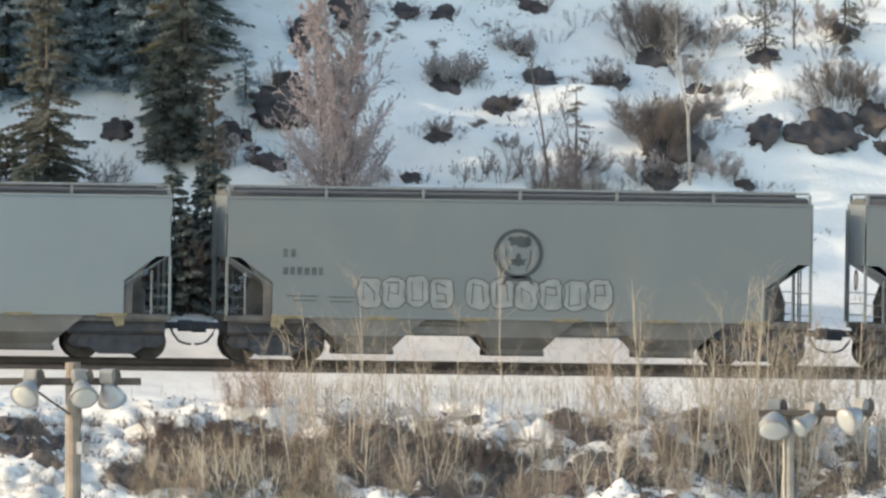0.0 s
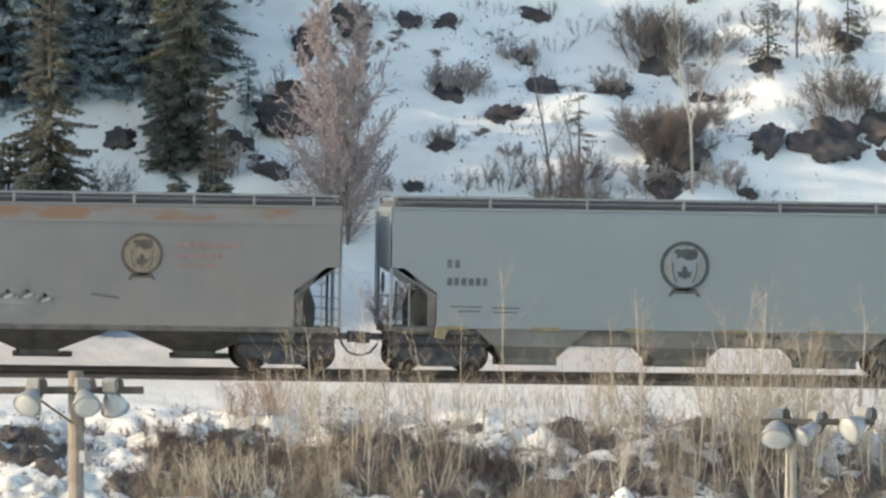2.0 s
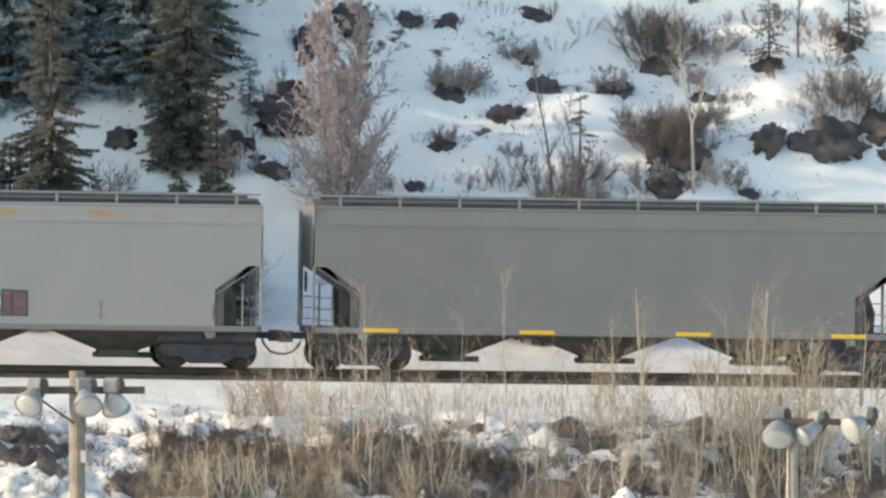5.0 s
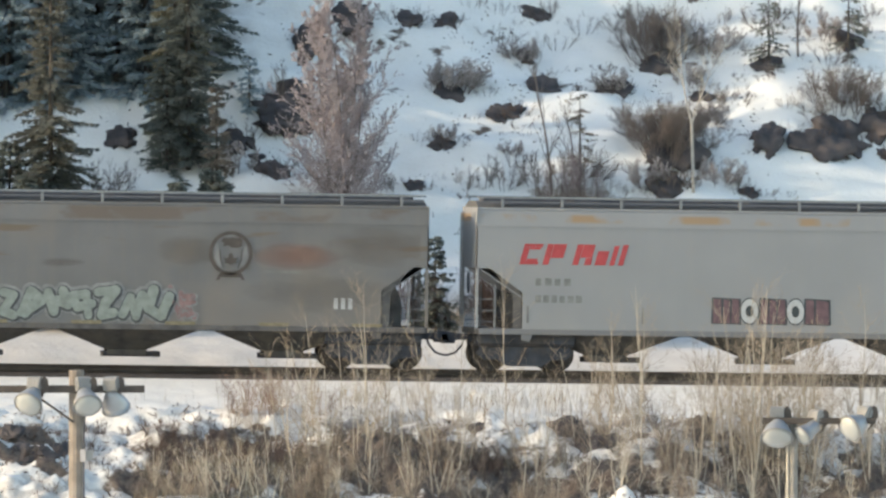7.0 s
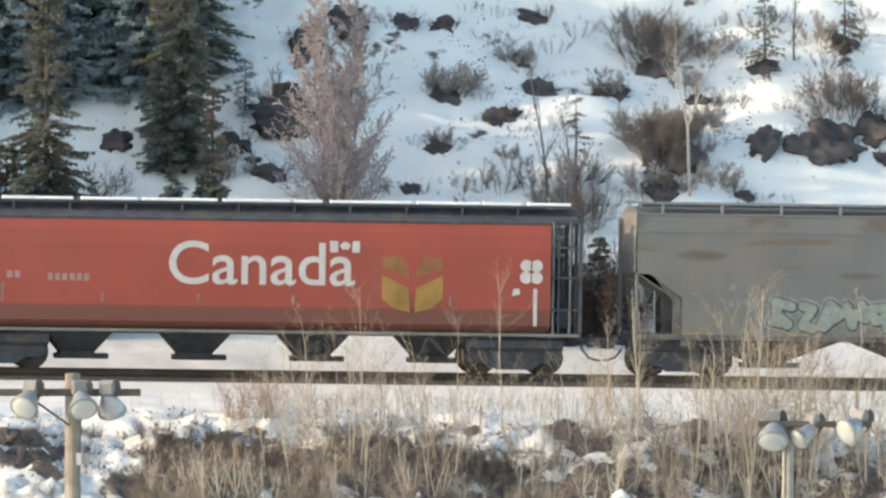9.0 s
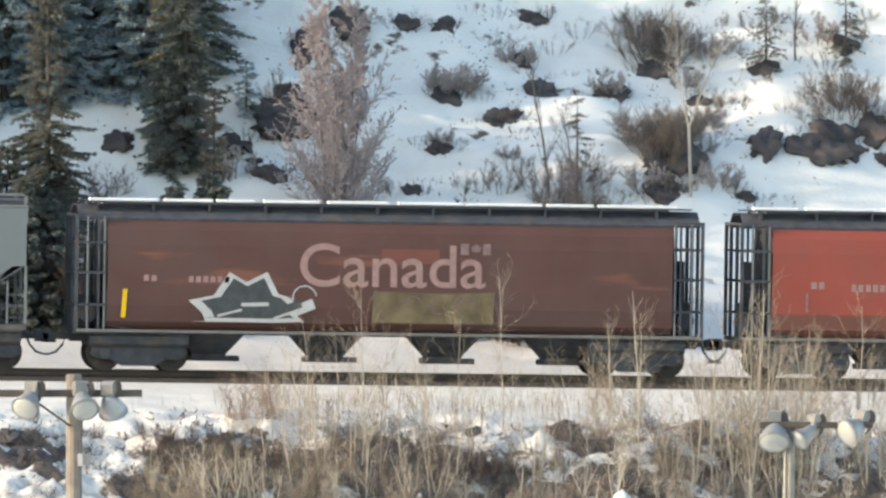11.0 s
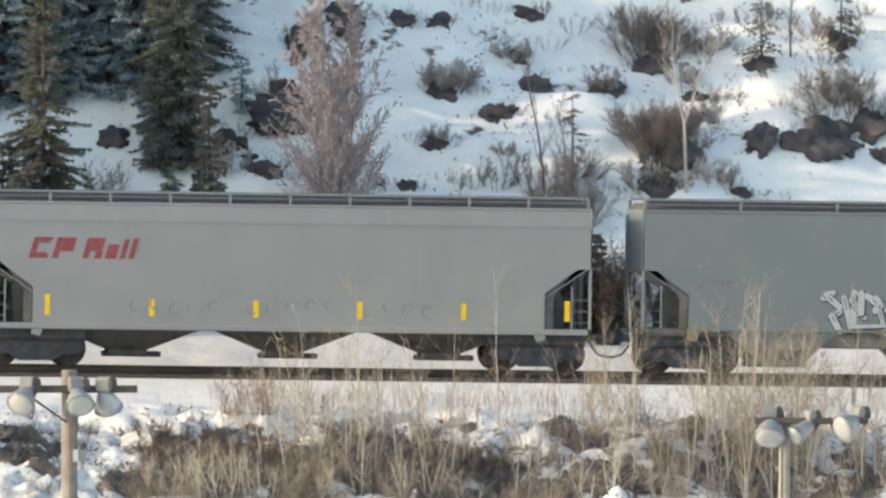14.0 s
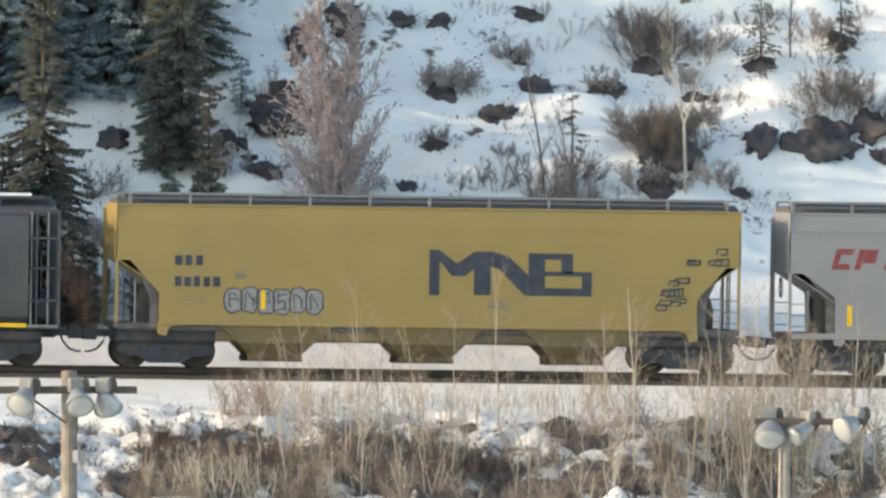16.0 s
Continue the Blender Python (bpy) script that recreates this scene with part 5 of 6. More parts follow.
def spruce_meshes(name, height, radius, seed, needles, fill=1.0, bare=0.06, grain=.2, sprays=4, slim=1.0):
    """Trunk and crown of a spruce: whorls of drooping limbs hung with needle sprays."""
    rng = random.Random(seed)
    t, c = Shape(), Shape()
    t.tube((0, 0, -0.5), (0, 0, height * .5), height * .008 + .03, height * .005 + .015, 7)
    t.tube((0, 0, height * .5), (0, 0, height), height * .005 + .015, .008, 5)
    z = height * bare
    while z < height * 0.985:
        k = 1 - z / height
        reach = radius * (k ** 0.8) * rng.uniform(.75, 1.1) + .06
        for b in range(rng.randint(5, 7)):
            if rng.random() > fill:
                continue
            a = rng.uniform(0, 2 * math.pi)
            ln = reach * rng.uniform(.6, 1.12)
            out = Vector((math.cos(a), math.sin(a), 0))
            p = Vector((0, 0, z + rng.uniform(-.08, .08)))
            n = max(2, int(ln / grain))
            rise = rng.uniform(-.1, .25) if k < .35 else rng.uniform(-.45, .02)
            prev = p
            for i in range(1, n + 1):
                f = i / n
                q = p + out * ln * f + Vector((0, 0, ln * (rise * f - .12 * f * f + .10 * f ** 3)))
                if i % 2 == 0 or i == n:
                    t.tube(prev, q, .012 * (1 - .6 * f) + .004, .010 * (1 - .8 * f) + .003, 3)
                    prev = q
                for j in range(sprays):
                    side = out.cross(Vector((0, 0, 1))) * rng.choice((-1, 1))
                    d = (out * rng.uniform(.3, 1) + side * rng.uniform(.2, 1.0) + Vector((0, 0, rng.uniform(-.7, .1)))).normalized()
                    blade(c, q, d, (.16 + .22 * (1 - f) * min(1, ln)) * (.5 + 2.5 * grain) * (1.4 - .4 * slim) * rng.uniform(.7, 1.3), .055 * (.3 + 3.5 * grain) * slim, rng)
        z += (.16 + .12 * k) * rng.uniform(.8, 1.25) * (.4 + 3 * grain)
    return t.mesh("trunk", SPRUCE_BARK), c.mesh("crown", needles)


def twig_meshes(seed, height, stems, spread, levels, r0, bark, twig, bud=None, bud_n=0, bud_len=.07, lean=.12, split=3, fork_from=.3, bushy=.5, fork=0.0):
    """Trunk and crown of a leafless tree or bush by repeated branching."""
    rng = random.Random(seed)
    t, c, buds = Shape(), Shape(), Shape()

    def ring(o, d, r):
        a = d.cross(Vector((.3, 1, .1))).normalized()
        b = d.cross(a)
        return [tuple(o + r * (a * math.cos(1.2566 * i) + b * math.sin(1.2566 * i))) for i in range(5)]

    def limb(p, d, ln, r, level, stem=None):
        n = (4, 3, 2, 2)[level]
        rings = [ring(p, d, r)]
        for i in range(n):
            d = turned(d, rng, .10 + .08 * level)
            d = (d + Vector((0, 0, .10 if level else .06))).normalized()
            q = p + d * ln / n
            ra, rb = r * (1 - .8 * i / n), r * (1 - .8 * (i + 1) / n)
            if level:
                c.tube(p, q, max(.0035, ra), max(.0025, rb), 3)
            else:
                rings.append(ring(q, d, rb))
            f = (i + 1) / n
            if level < levels and f >= (fork_from if level == 0 else .3):
                for k in range(split if level else split + 2):
                    out = turned(d, rng, rng.uniform(spread * .5, spread))
                    limb(p.lerp(q, rng.random()), out, ln * rng.uniform(.28, .48) * (1.15 - bushy * f), max(.003, rb * .55), level + 1)
            if bud and level >= max(1, levels - 1):
                for k in range(bud_n):
                    blade(buds, p.lerp(q, rng.random()), turned(d, rng, .8), bud_len * rng.uniform(.6, 1.3), bud_len * .28, rng)
            p = q
        if level == 0:
            k0 = len(stem.v)
            stem.loft(rings)
            feet.append((stem, k0))

    shapes, feet = [t], []
    for k in range(stems):
        a = rng.uniform(0, 6.28)
        tilt = rng.uniform(.0, lean) if stems < 3 else rng.uniform(.2, 1) * lean
        d = Vector((math.cos(a) * math.sin(tilt), math.sin(a) * math.sin(tilt), math.cos(tilt)))
        if fork:                                   # a bare bole that parts in two
            foot, tip = Vector((0, 0, -.2)), Vector((-.06, 0, fork))
            t.loft([ring(foot, Vector((0, 0, 1)), r0 * 1.2), ring(tip, Vector((0, 0, 1)), r0)])
            for d, ln in ((Vector((-.22, .1, 1)), .62), (Vector((.42, -.05, 1)), .55)):
                limb(tip - Vector((0, 0, .08)), d.normalized(), height * ln, r0 * .75, 0, t)
            continue
        limb(Vector((math.cos(a), math.sin(a), 0)) * (.03 * stems) + Vector((0, 0, -.15)), d, height * rng.uniform(.75, 1.0), r0 * rng.uniform(.7, 1), 0, shapes[-1])
        if stems <= 6 and k < stems - 1:
            shapes.append(Shape())
    if stems > 6:
        t.v.append((0, 0, -.3))
        hub = len(t.v) - 1
        t.f += [(hub, k0 + i, k0 + (i + 1) % 5) for _, k0 in feet for i in range(5)]
    out = [("trunk", q.mesh("trunk", bark)) for q in shapes] + [("crown", c.mesh("crown", twig))]
    if bud:
        out.append(("bud_cluster", buds.mesh("bud_cluster", bud)))
    return out


def plant(name, meshes, label, category, group=""):
    top = tagged(new(name), label, category, group)
    for n, me in meshes:
        ob = part(n, me, None, top)
        if n == "bud_cluster":
            tagged(ob, kind="stuff")
    return top


def spots(proto, places, rng, size=(.85, 1.15), sink=0.0):
    """The prototype at the first place, copies at the others; places are (x, y) or (x, y, size)."""
    first = True
    for q in places:
        x, y = q[0], q[1]
        k = q[2] if len(q) > 2 else rng.uniform(*size)
        m = pose(x, y, h(x, y) - sink, rng.uniform(-3, 3), rng.uniform(-3, 3), rng.uniform(0, 360))
        if first:
            proto.matrix_basis, proto.scale, first = m, (k, k, k), False
        else:
            proto.scale = (k, k, k)
            copy_thing(proto, m)
    x, y = places[0][0], places[0][1]
    k = places[0][2] if len(places[0]) > 2 else 1
    proto.scale = (k, k, k)


def rock(x, y, wx, wy, wz, seed, label="dark bare rock outcrop breaking through the snow", group="rocks on the slope"):
    """A weathered outcrop, half sunk in the slope."""
    bm = bmesh.new()
    bmesh.ops.create_icosphere(bm, subdivisions=4, radius=1.0)
    off = Vector((seed * 7.3, seed * 3.1, 1.7))
    for v in bm.verts:
        p = v.co.copy()
        k = 1.12 + .75 * noise.noise(p * 1.1 + off) + .3 * noise.noise(p * 2.6 + off) - .45 * abs(noise.noise(p * 1.9 + off * 1.3)) + .22 * noise.noise(p * 5 + off) + .11 * noise.noise(p * 11 + off)
        v.co = Vector((p.x * wx * k, p.y * max(wy, wz) * 1.5 * k, p.z * wz * .55 * k))
    me = bpy.data.meshes.new("rock")
    bm.to_mesh(me)
    bm.free()
    me.materials.append(ROCK)
    me.polygons.foreach_set("use_smooth", [True] * len(me.polygons))
    ob = tagged(new("rock", me), label, "rock", group)
    ob.matrix_basis = pose(x, y, h(x, y) - wz * .12, 34, 0, 25 * math.sin(seed * 2.3))


S1, S2, S3, ALDER = (-9.68, 9.6), (-5.25, 15.9), (-5.0, 10.6), (-1.2, 13.1)


def build_slope():
    rng = random.Random(12)
    # spruces that stand singly
    for place, ht, r, sd, nd, fill, lab in (
            (S1, 10.4, 1.75, 1, DRY_NEEDLES, .72, "tall thin spruce with browned sparse boughs by the track"),
            # darkened needles hold the shaded foot below the sunlit olive top behind
            (S2, 7.4, 1.45, 2, SHADE_NEEDLES, 1.0, "dense dark spruce whose boughs sweep the snow"),
            ((-5.5, 16.9), 9.5, 1.15, 3, NEEDLES, 1.0, "tall olive-green spruce on the snowy slope"),
            (S3, 5.7, .85, 4, BROWN_NEEDLES, .62, "small browned spruce on the snowy slope"),
            ((-3.3, 18.1), 1.5, .5, 5, HAZE_NEEDLES, .8, "very small dark spruce in the snow"),
            ((-5.85, 15.9), 3.4, 1.15, 10, SHADE_NEEDLES, 1.0, "low dark spruce with boughs on the snow"),
            ((5.69, 14.95), 2.9, .62, 11, BROWN_NEEDLES, .35, "thin browned young conifer on the slope"),
            ((11.98, 21.2), 2.1, .75, 6, THIN_NEEDLES, .42, "small sparse spruce high on the slope"),
            ((14.38, 21.8), 2.4, .75, 7, THIN_NEEDLES, .42, "small sparse spruce high on the slope"),
            ((-4.35, 19.6), 6.5, 1.4, 8, SHADE_NEEDLES, .9, "dark spruce with long low boughs at the wood's edge")):
        t, c = spruce_meshes("spruce", ht, r, sd, nd, fill, .05, .14, 6 if fill < .5 else 20 if ht > 8 else 14, .5)
        o = plant("spruce_tree", [("trunk", t), ("crown", c)], lab, "tree", "spruces on the slope")
        o.matrix_basis = pose(*place, h(*place) - .1, 0, 0, rng.uniform(0, 360))
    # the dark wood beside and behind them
    for sd, nd, places in ((21, HAZE_NEEDLES, [(-10.1, 19.3), (-8.2, 19.4), (-6.9, 19.6), (-9.0, 22.0), (-12.5, 20.1), (-5.2, 22.6)]),
                           (22, HAZE_NEEDLES, [(-9.2, 19.5), (-7.4, 20.8), (-6.1, 19.3), (-11.2, 19.9), (-10.4, 21.6), (-5.6, 21.1), (-13.6, 22.0)]),
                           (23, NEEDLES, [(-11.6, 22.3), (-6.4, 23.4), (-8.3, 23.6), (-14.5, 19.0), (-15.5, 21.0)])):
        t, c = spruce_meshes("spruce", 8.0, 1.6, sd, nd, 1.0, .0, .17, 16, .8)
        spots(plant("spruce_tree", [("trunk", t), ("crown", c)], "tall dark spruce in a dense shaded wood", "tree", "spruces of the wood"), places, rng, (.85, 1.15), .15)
    # unseen spruces added up-sun, outside the view, to shade the slope
    t, c = spruce_meshes("spruce", 15.0, 2.1, 25, HAZE_NEEDLES, 1.0, .03, .45, 5)
    far = []
    for k in range(46):
        x, y = (rng.uniform(-27, -14.5) if k % 3 else rng.uniform(-40, -25)), rng.uniform(10.5, 28)
        far.append((x, y, rng.uniform(.45, .62) if y < 18 else rng.uniform(.35, .48)))
    for k in range(40):                            # more unseen trees just above the track, added for the same shade
        x = rng.uniform(-29, -15.5)
        far.append((x, rng.uniform(8.5, 16.0), rng.uniform(.52, .66)))
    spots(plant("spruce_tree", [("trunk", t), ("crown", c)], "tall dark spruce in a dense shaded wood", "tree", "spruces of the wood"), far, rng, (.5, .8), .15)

    # young growth in the ditch behind the train, glimpsed between the wagons
    t, c = spruce_meshes("spruce", 3.0, .95, 9, SHADE_NEEDLES, 1.0, .02, .15, 16)
    spots(plant("spruce_tree", [("trunk", t), ("crown", c)], "bushy young dark spruce in the ditch by the track", "tree", "spruces on the slope"),
          [(3.85, 7.8, 1.0), (4.25, 8.3, 1.0), (.8, 8.2, .9), (-5.9, 8.6, .95), (5.45, 7.9, .95), (-6.1, 9.3, 1.2), (-5.4, 9.6, 1.3), (-5.0, 9.1, 1.25), (-6.6, 9.0, 1.0), (-12.2, 8.8, 1.25), (-11.4, 9.2, 1.35), (-10.5, 8.7, 1.3), (-9.7, 8.6, 1.15), (-12.9, 9.5, 1.4), (-10.9, 9.9, 1.4), (-10.0, 9.3, 1.3), (-9.0, 8.5, .95), (-8.6, 8.3, .8)], rng, sink=.1)
    thicket = twig_meshes(57, 1.9, 9, .9, 2, .02, HEATH, HEATH, None, 0, .06, .6, 3, .1, .3)
    spots(plant("shrub", thicket, "dense dark leafless thicket in the ditch by the track", "shrub", "shrubs on the slope"),
          [(2.5, 8.0, .8), (3.1, 7.8, 1.0), (3.5, 8.4, 1.2), (4.9, 7.9, 1.1), (5.4, 8.2, .9), (6.1, 8.0, .9), (-4.8, 8.8, 1.0), (-5.3, 9.2, .9), (.4, 8.6, .8), (2.9, 8.5, 1.1), (3.3, 7.6, 1.0), (3.8, 8.2, 1.2), (4.2, 7.7, 1.1), (4.6, 8.4, 1.2), (5.0, 8.6, 1.2), (5.2, 7.6, 1.0), (5.7, 8.7, 1.1), (6.4, 8.4, .8), (2.0, 8.4, .7), (-6.4, 9.0, 1.0), (-5.8, 9.4, 1.1), (7.3, 8.6, .7), (-.4, 8.6, .6), (1.3, 8.4, .6), (-8.8, 8.1, 1.0), (-9.2, 8.6, 1.1)], rng, sink=.05)
    # leafless trees
    o = plant("alder_tree", twig_meshes(33, 7.3, 6, .95, 2, .036, GREY_TWIG, ALDER_TWIG, CATKIN, 13, .05, .13, 6, .08, .85), "leafless many-stemmed tree full of pinkish buds", "tree")
    o.matrix_basis = pose(*ALDER, h(*ALDER) - .1)
    o = plant("birch_tree", twig_meshes(36, 4.6, 1, .75, 2, .043, BIRCH_BARK, PALE_BARK, None, 0, .05, .03, 3, .3, .4, 2.1), "leafless forked birch with white bark", "tree")
    o.matrix_basis = pose(8.85, 14.5, h(8.85, 14.5) - .1)
    o = plant("birch_tree", twig_meshes(37, 4.3, 1, .5, 2, .05, GREY_TWIG, GREY_TWIG, None, 0, .05, .02, 2, .5), "thin dark leafless tree with short twigs", "tree")
    o.matrix_basis = pose(4.93, 15.0, h(4.93, 15.0) - .1)
    o = plant("birch_tree", twig_meshes(38, 2.9, 1, .6, 3, .045, GREY_TWIG, GREY_TWIG, None, 0, .05, .02, 2, .3), "thin dark leafless tree with bushy twigs", "tree")
    o.matrix_basis = pose(5.69, 14.9, h(5.69, 14.9) - .1)
    o = plant("birch_tree", twig_meshes(39, 3.0, 1, .5, 2, .05, GREY_TWIG, GREY_TWIG, None, 0, .05, .03, 2, .5), "thin dark leafless tree high on the slope", "tree")
    o.matrix_basis = pose(12.87, 21.4, h(12.87, 21.4) - .1)
    o = plant("shrub", twig_meshes(43, 1.9, 4, .9, 2, .016, ALDER_TWIG, ALDER_TWIG, None, 0, .05, .3, 2, .2, .4), "airy pinkish-grey leafless shrub on the slope", "shrub", "shrubs on the slope")
    o.matrix_basis = pose(5.3, 14.5, h(5.3, 14.5) - .1)
    for q in ((4.85, 14.6, .75), (5.75, 14.6, .8), (6.2, 14.7, .6), (5.4, 15.0, .7)):
        o.scale = (q[2],) * 3
        copy_thing(o, pose(q[0], q[1], h(q[0], q[1]) - .1, 0, 0, q[0] * 90))
    o.scale = (1, 1, 1)
    o = plant("shrub", twig_meshes(40, 1.5, 2, .7, 3, .035, GREY_TWIG, GREY_TWIG, None, 0, .05, .2, 2, .4), "small leafless shrub on the snow", "shrub", "shrubs on the slope")
    o.matrix_basis = pose(-2.3, 18.5, h(-2.3, 18.5) - .1)

    # bushes
    bush = lambda sd, ht, st, mat, bud, lev: twig_meshes(sd, ht, st, .8, lev, .016 if lev > 1 else .011, mat, mat, bud, 2, .06, .95, 3 if sd == 54 else 2, .3, .3)
    grey = [(rng.uniform(9.3, 15.8), rng.uniform(18.5, 26), rng.uniform(.35, .75)) for _ in range(30)] + [(rng.uniform(6.3, 10.5), rng.uniform(14.6, 21), rng.uniform(.35, .7)) for _ in range(14)]
    tufts = [(rng.uniform(-2.5, 15.5), rng.uniform(15, 25.5), rng.uniform(.35, .8)) for _ in range(26)]
    for _ in range(22):                            # small tufts in knots of two to four
        kx, ky = rng.uniform(3.2, 15.5), rng.uniform(14.8, 25.5)
        tufts += [(kx + rng.gauss(0, .3), ky + rng.gauss(0, .35), rng.uniform(.25, .6)) for _ in range(rng.randint(2, 4))]
    for sd, ht, mat, bud, places, lab in (
            (51, 1.0, GREY_TWIG, FROSTED, [(2.78, 20.3, 1.0), (7.5, 20.6, .7), (5.1, 22.6, .7), (13.7, 22.6, .8), (10.6, 22.3, .9), (9.6, 15.3, .8), (-.9, 16.6, .8), (-3.9, 15.6, .9), (3.05, 20.5, .8), (2.5, 20.5, .7), (4.1, 16.8, .45), (2.3, 17.7, .5), (-8.7, 12.6, .8), (-8.2, 12.2, .9), (9.6, 21.0, .7), (10.2, 19.0, .6), (7.6, 15.2, .8), (9.3, 18.2, .6)], "frost-tipped leafless bush in the snow"),
            (52, .9, GREY_TWIG, None, [(2.95, 15.5, .9), (3.6, 15.4, .8), (2.3, 15.3, .8), (.5, 15.1, .7), (5.5, 15.6, 1.2), (4.6, 15.4, 1.1), (8.3, 14.9, 1), (6.0, 15.5, 1.1), (-8.2, 14.6, 1.2), (-7.6, 14.8, 1.0), (-10.2, 14.5, 1.1), (10.1, 15.2, .7)] + grey, "grey leafless bush in the snow"),
            (53, .6, HEATH, None, [(4.05, 16.5, .9), (2.25, 17.4, 1), (4.45, 23.3, 1), (6.2, 23.5, .9), (5.85, 24.6, 1), (1.75, 23.2, 1.2), (3.0, 23.3, .8), (-2.7, 16.3, 1.1), (-2.9, 15.4, 1), (3.7, 20.2, .6), (-3.4, 17.5, 1), (7.0, 24.2, 1), (12.0, 23.5, 1)] + tufts, "low dark bush in the snow"),
            (54, 1.5, GREY_TWIG, None, [(8.9, 22.4, 1.0), (9.2, 22.5, 1.05), (8.6, 22.8, 1.0), (9.0, 23.4, .9), (8.7, 23.9, .8), (9.4, 23.2, .7), (8.4, 16.5, 1.1), (8.0, 16.5, 1.0), (8.8, 16.4, 1.0), (8.2, 17.2, 1.0), (8.6, 17.1, .95), (7.8, 17.0, .8), (8.9, 17.3, .8), (8.3, 16.0, .8), (13.9, 18.9, .95), (13.5, 18.8, .8), (14.3, 19.0, .8), (13.8, 19.4, .8), (12.9, 18.3, .5), (14.7, 18.9, .6), (4.9, 13.3, .9), (5.4, 13.0, 1.0), (5.8, 13.4, .9), (5.1, 13.9, .7)], "dense brown leafless bush on the slope")):
        spots(plant("bush", bush(sd, ht, {51: 9, 52: 8, 53: 11, 54: 9}[sd], mat, bud, 1 if sd == 53 else 2), lab, "bush", "bushes on the slope"), places, rng, sink=.05)

    # rocks: place and half sizes
    rocks = ((4.13, 19.1, .5, .35, .26), (4.45, 19.2, .25, .25, .25), (-2.4, 17.9, .75, .5, .55), (-2.2, 18.7, .55, .4, .35), (-1.3, 21.9, .35, .35, .6), (-.85, 22.1, .35, .3, .25),
                           (5.45, 20.7, .42, .35, .38), (2.97, 23.4, .3, .25, .18), (-3.4, 17.3, .2, .2, .14), (11.35, 17.3, .5, .4, .55), (12.75, 17.3, .7, .5, .5), (13.6, 17.9, .8, .5, .65), (14.6, 18.4, .7, .4, .5), (14.9, 17.3, .3, .3, .3),
                           (8.4, 16.5, .75, .5, .65), (0, 23.1, .65, .4, .5), (-1.3, 18.3, .25, .25, .18), (-7.0, 17.2, .4, .3, .35), (-3.9, 17.1, .4, .3, .35), (-2.9, 15.3, .4, .3, .3), (8.9, 22.3, .6, .4, .4),
                           (2.7, 20.1, .45, .35, .22), (2.2, 17.35, .35, .3, .25), (1.75, 23.3, .4, .3, .3), (8.3, 14.95, .5, .35, .4), (5.1, 22.7, .25, .25, .2), (7.5, 20.5, .4, .3, .18), (14.5, 22.3, .4, .35, .3), (11.98, 21.0, .4, .3, .25), (-1.95, 19.2, .4, .3, .3), (-2.9, 15.1, .35, .3, .3), (7.4, 20.5, .4, .3, .22), (5.75, 24.6, .4, .25, .14), (5.1, 22.75, .2, .2, .2),
                           (-3.3, 16.6, .2, .15, .12), (1.1, 15.1, .25, .2, .1), (10.4, 15.1, .3, .2, .15), (9.9, 20.2, .3, .2, .15))
    fringe = []
    for i, q in enumerate(rocks):
        rock(*q, i + 1)
        fringe += [(q[0] + rng.uniform(-1, 1) * q[2], q[1] + rng.uniform(-.3, .8) * q[3], rng.uniform(.5, .95)) for _ in range(2 if q[2] < .5 else 4)]
    heath = twig_meshes(56, .55, 6, .8, 1, .011, HEATH, HEATH, None, 0, .06, .95, 2, .2, .3)
    spots(plant("bush", heath, "low dark bush rooted among slope rocks", "bush", "bushes on the slope"), fringe, rng, sink=.03)


BANK_ROCKS = ((-12.5, -14.0, .32, .25, .22), (-11.9, -14.0, .24, .2, .2), (-12.8, -12.9, .28, .2, .2), (2.1, -9.95, .4, .3, .14), (-.3, -10.2, .35, .3, .12), (2.5, -11.9, .5, .4, .2), (-11.3, -13.0, .3, .25, .2))


def build_litter():
    """Clods, needles and bits of twig that dot the snow of the slope and of the bank."""
    rng = random.Random(91)
    for name, count, area, fall, label in (
            ("slope_litter", 620, (-12, 17, 12.5, 26.5), -.12, "scattered dark twigs and clods on the snow"),
            ("bank_litter", 1500, (-14.5, 12, -17.5, -8.8), -.25, "broken twigs and clods on the snow of the bank")):
        s = Shape()
        for k in range(count):
            x, y = rng.uniform(*area[:2]), rng.uniform(*area[2:])
            if value_noise(np.array(x / 2.2 + 3), np.array(y / 1.8)) < fall:
                continue
            for j in range(rng.randint(2, 6)):
                p = Vector((x + rng.gauss(0, .12), y + rng.gauss(0, .12), 0))
                p.z = h(p.x, p.y)
                d = Vector((rng.gauss(0, 1), rng.gauss(0, 1), abs(rng.gauss(0, .8)))).normalized()
                blade(s, p, d, rng.uniform(.05, .17) * (1 if y > 0 else 1.6), rng.uniform(.012, .03) * (1 if y > 0 else .8), rng)
        tagged(new(name, s.mesh(name, HEATH)), label, "litter", kind="stuff")


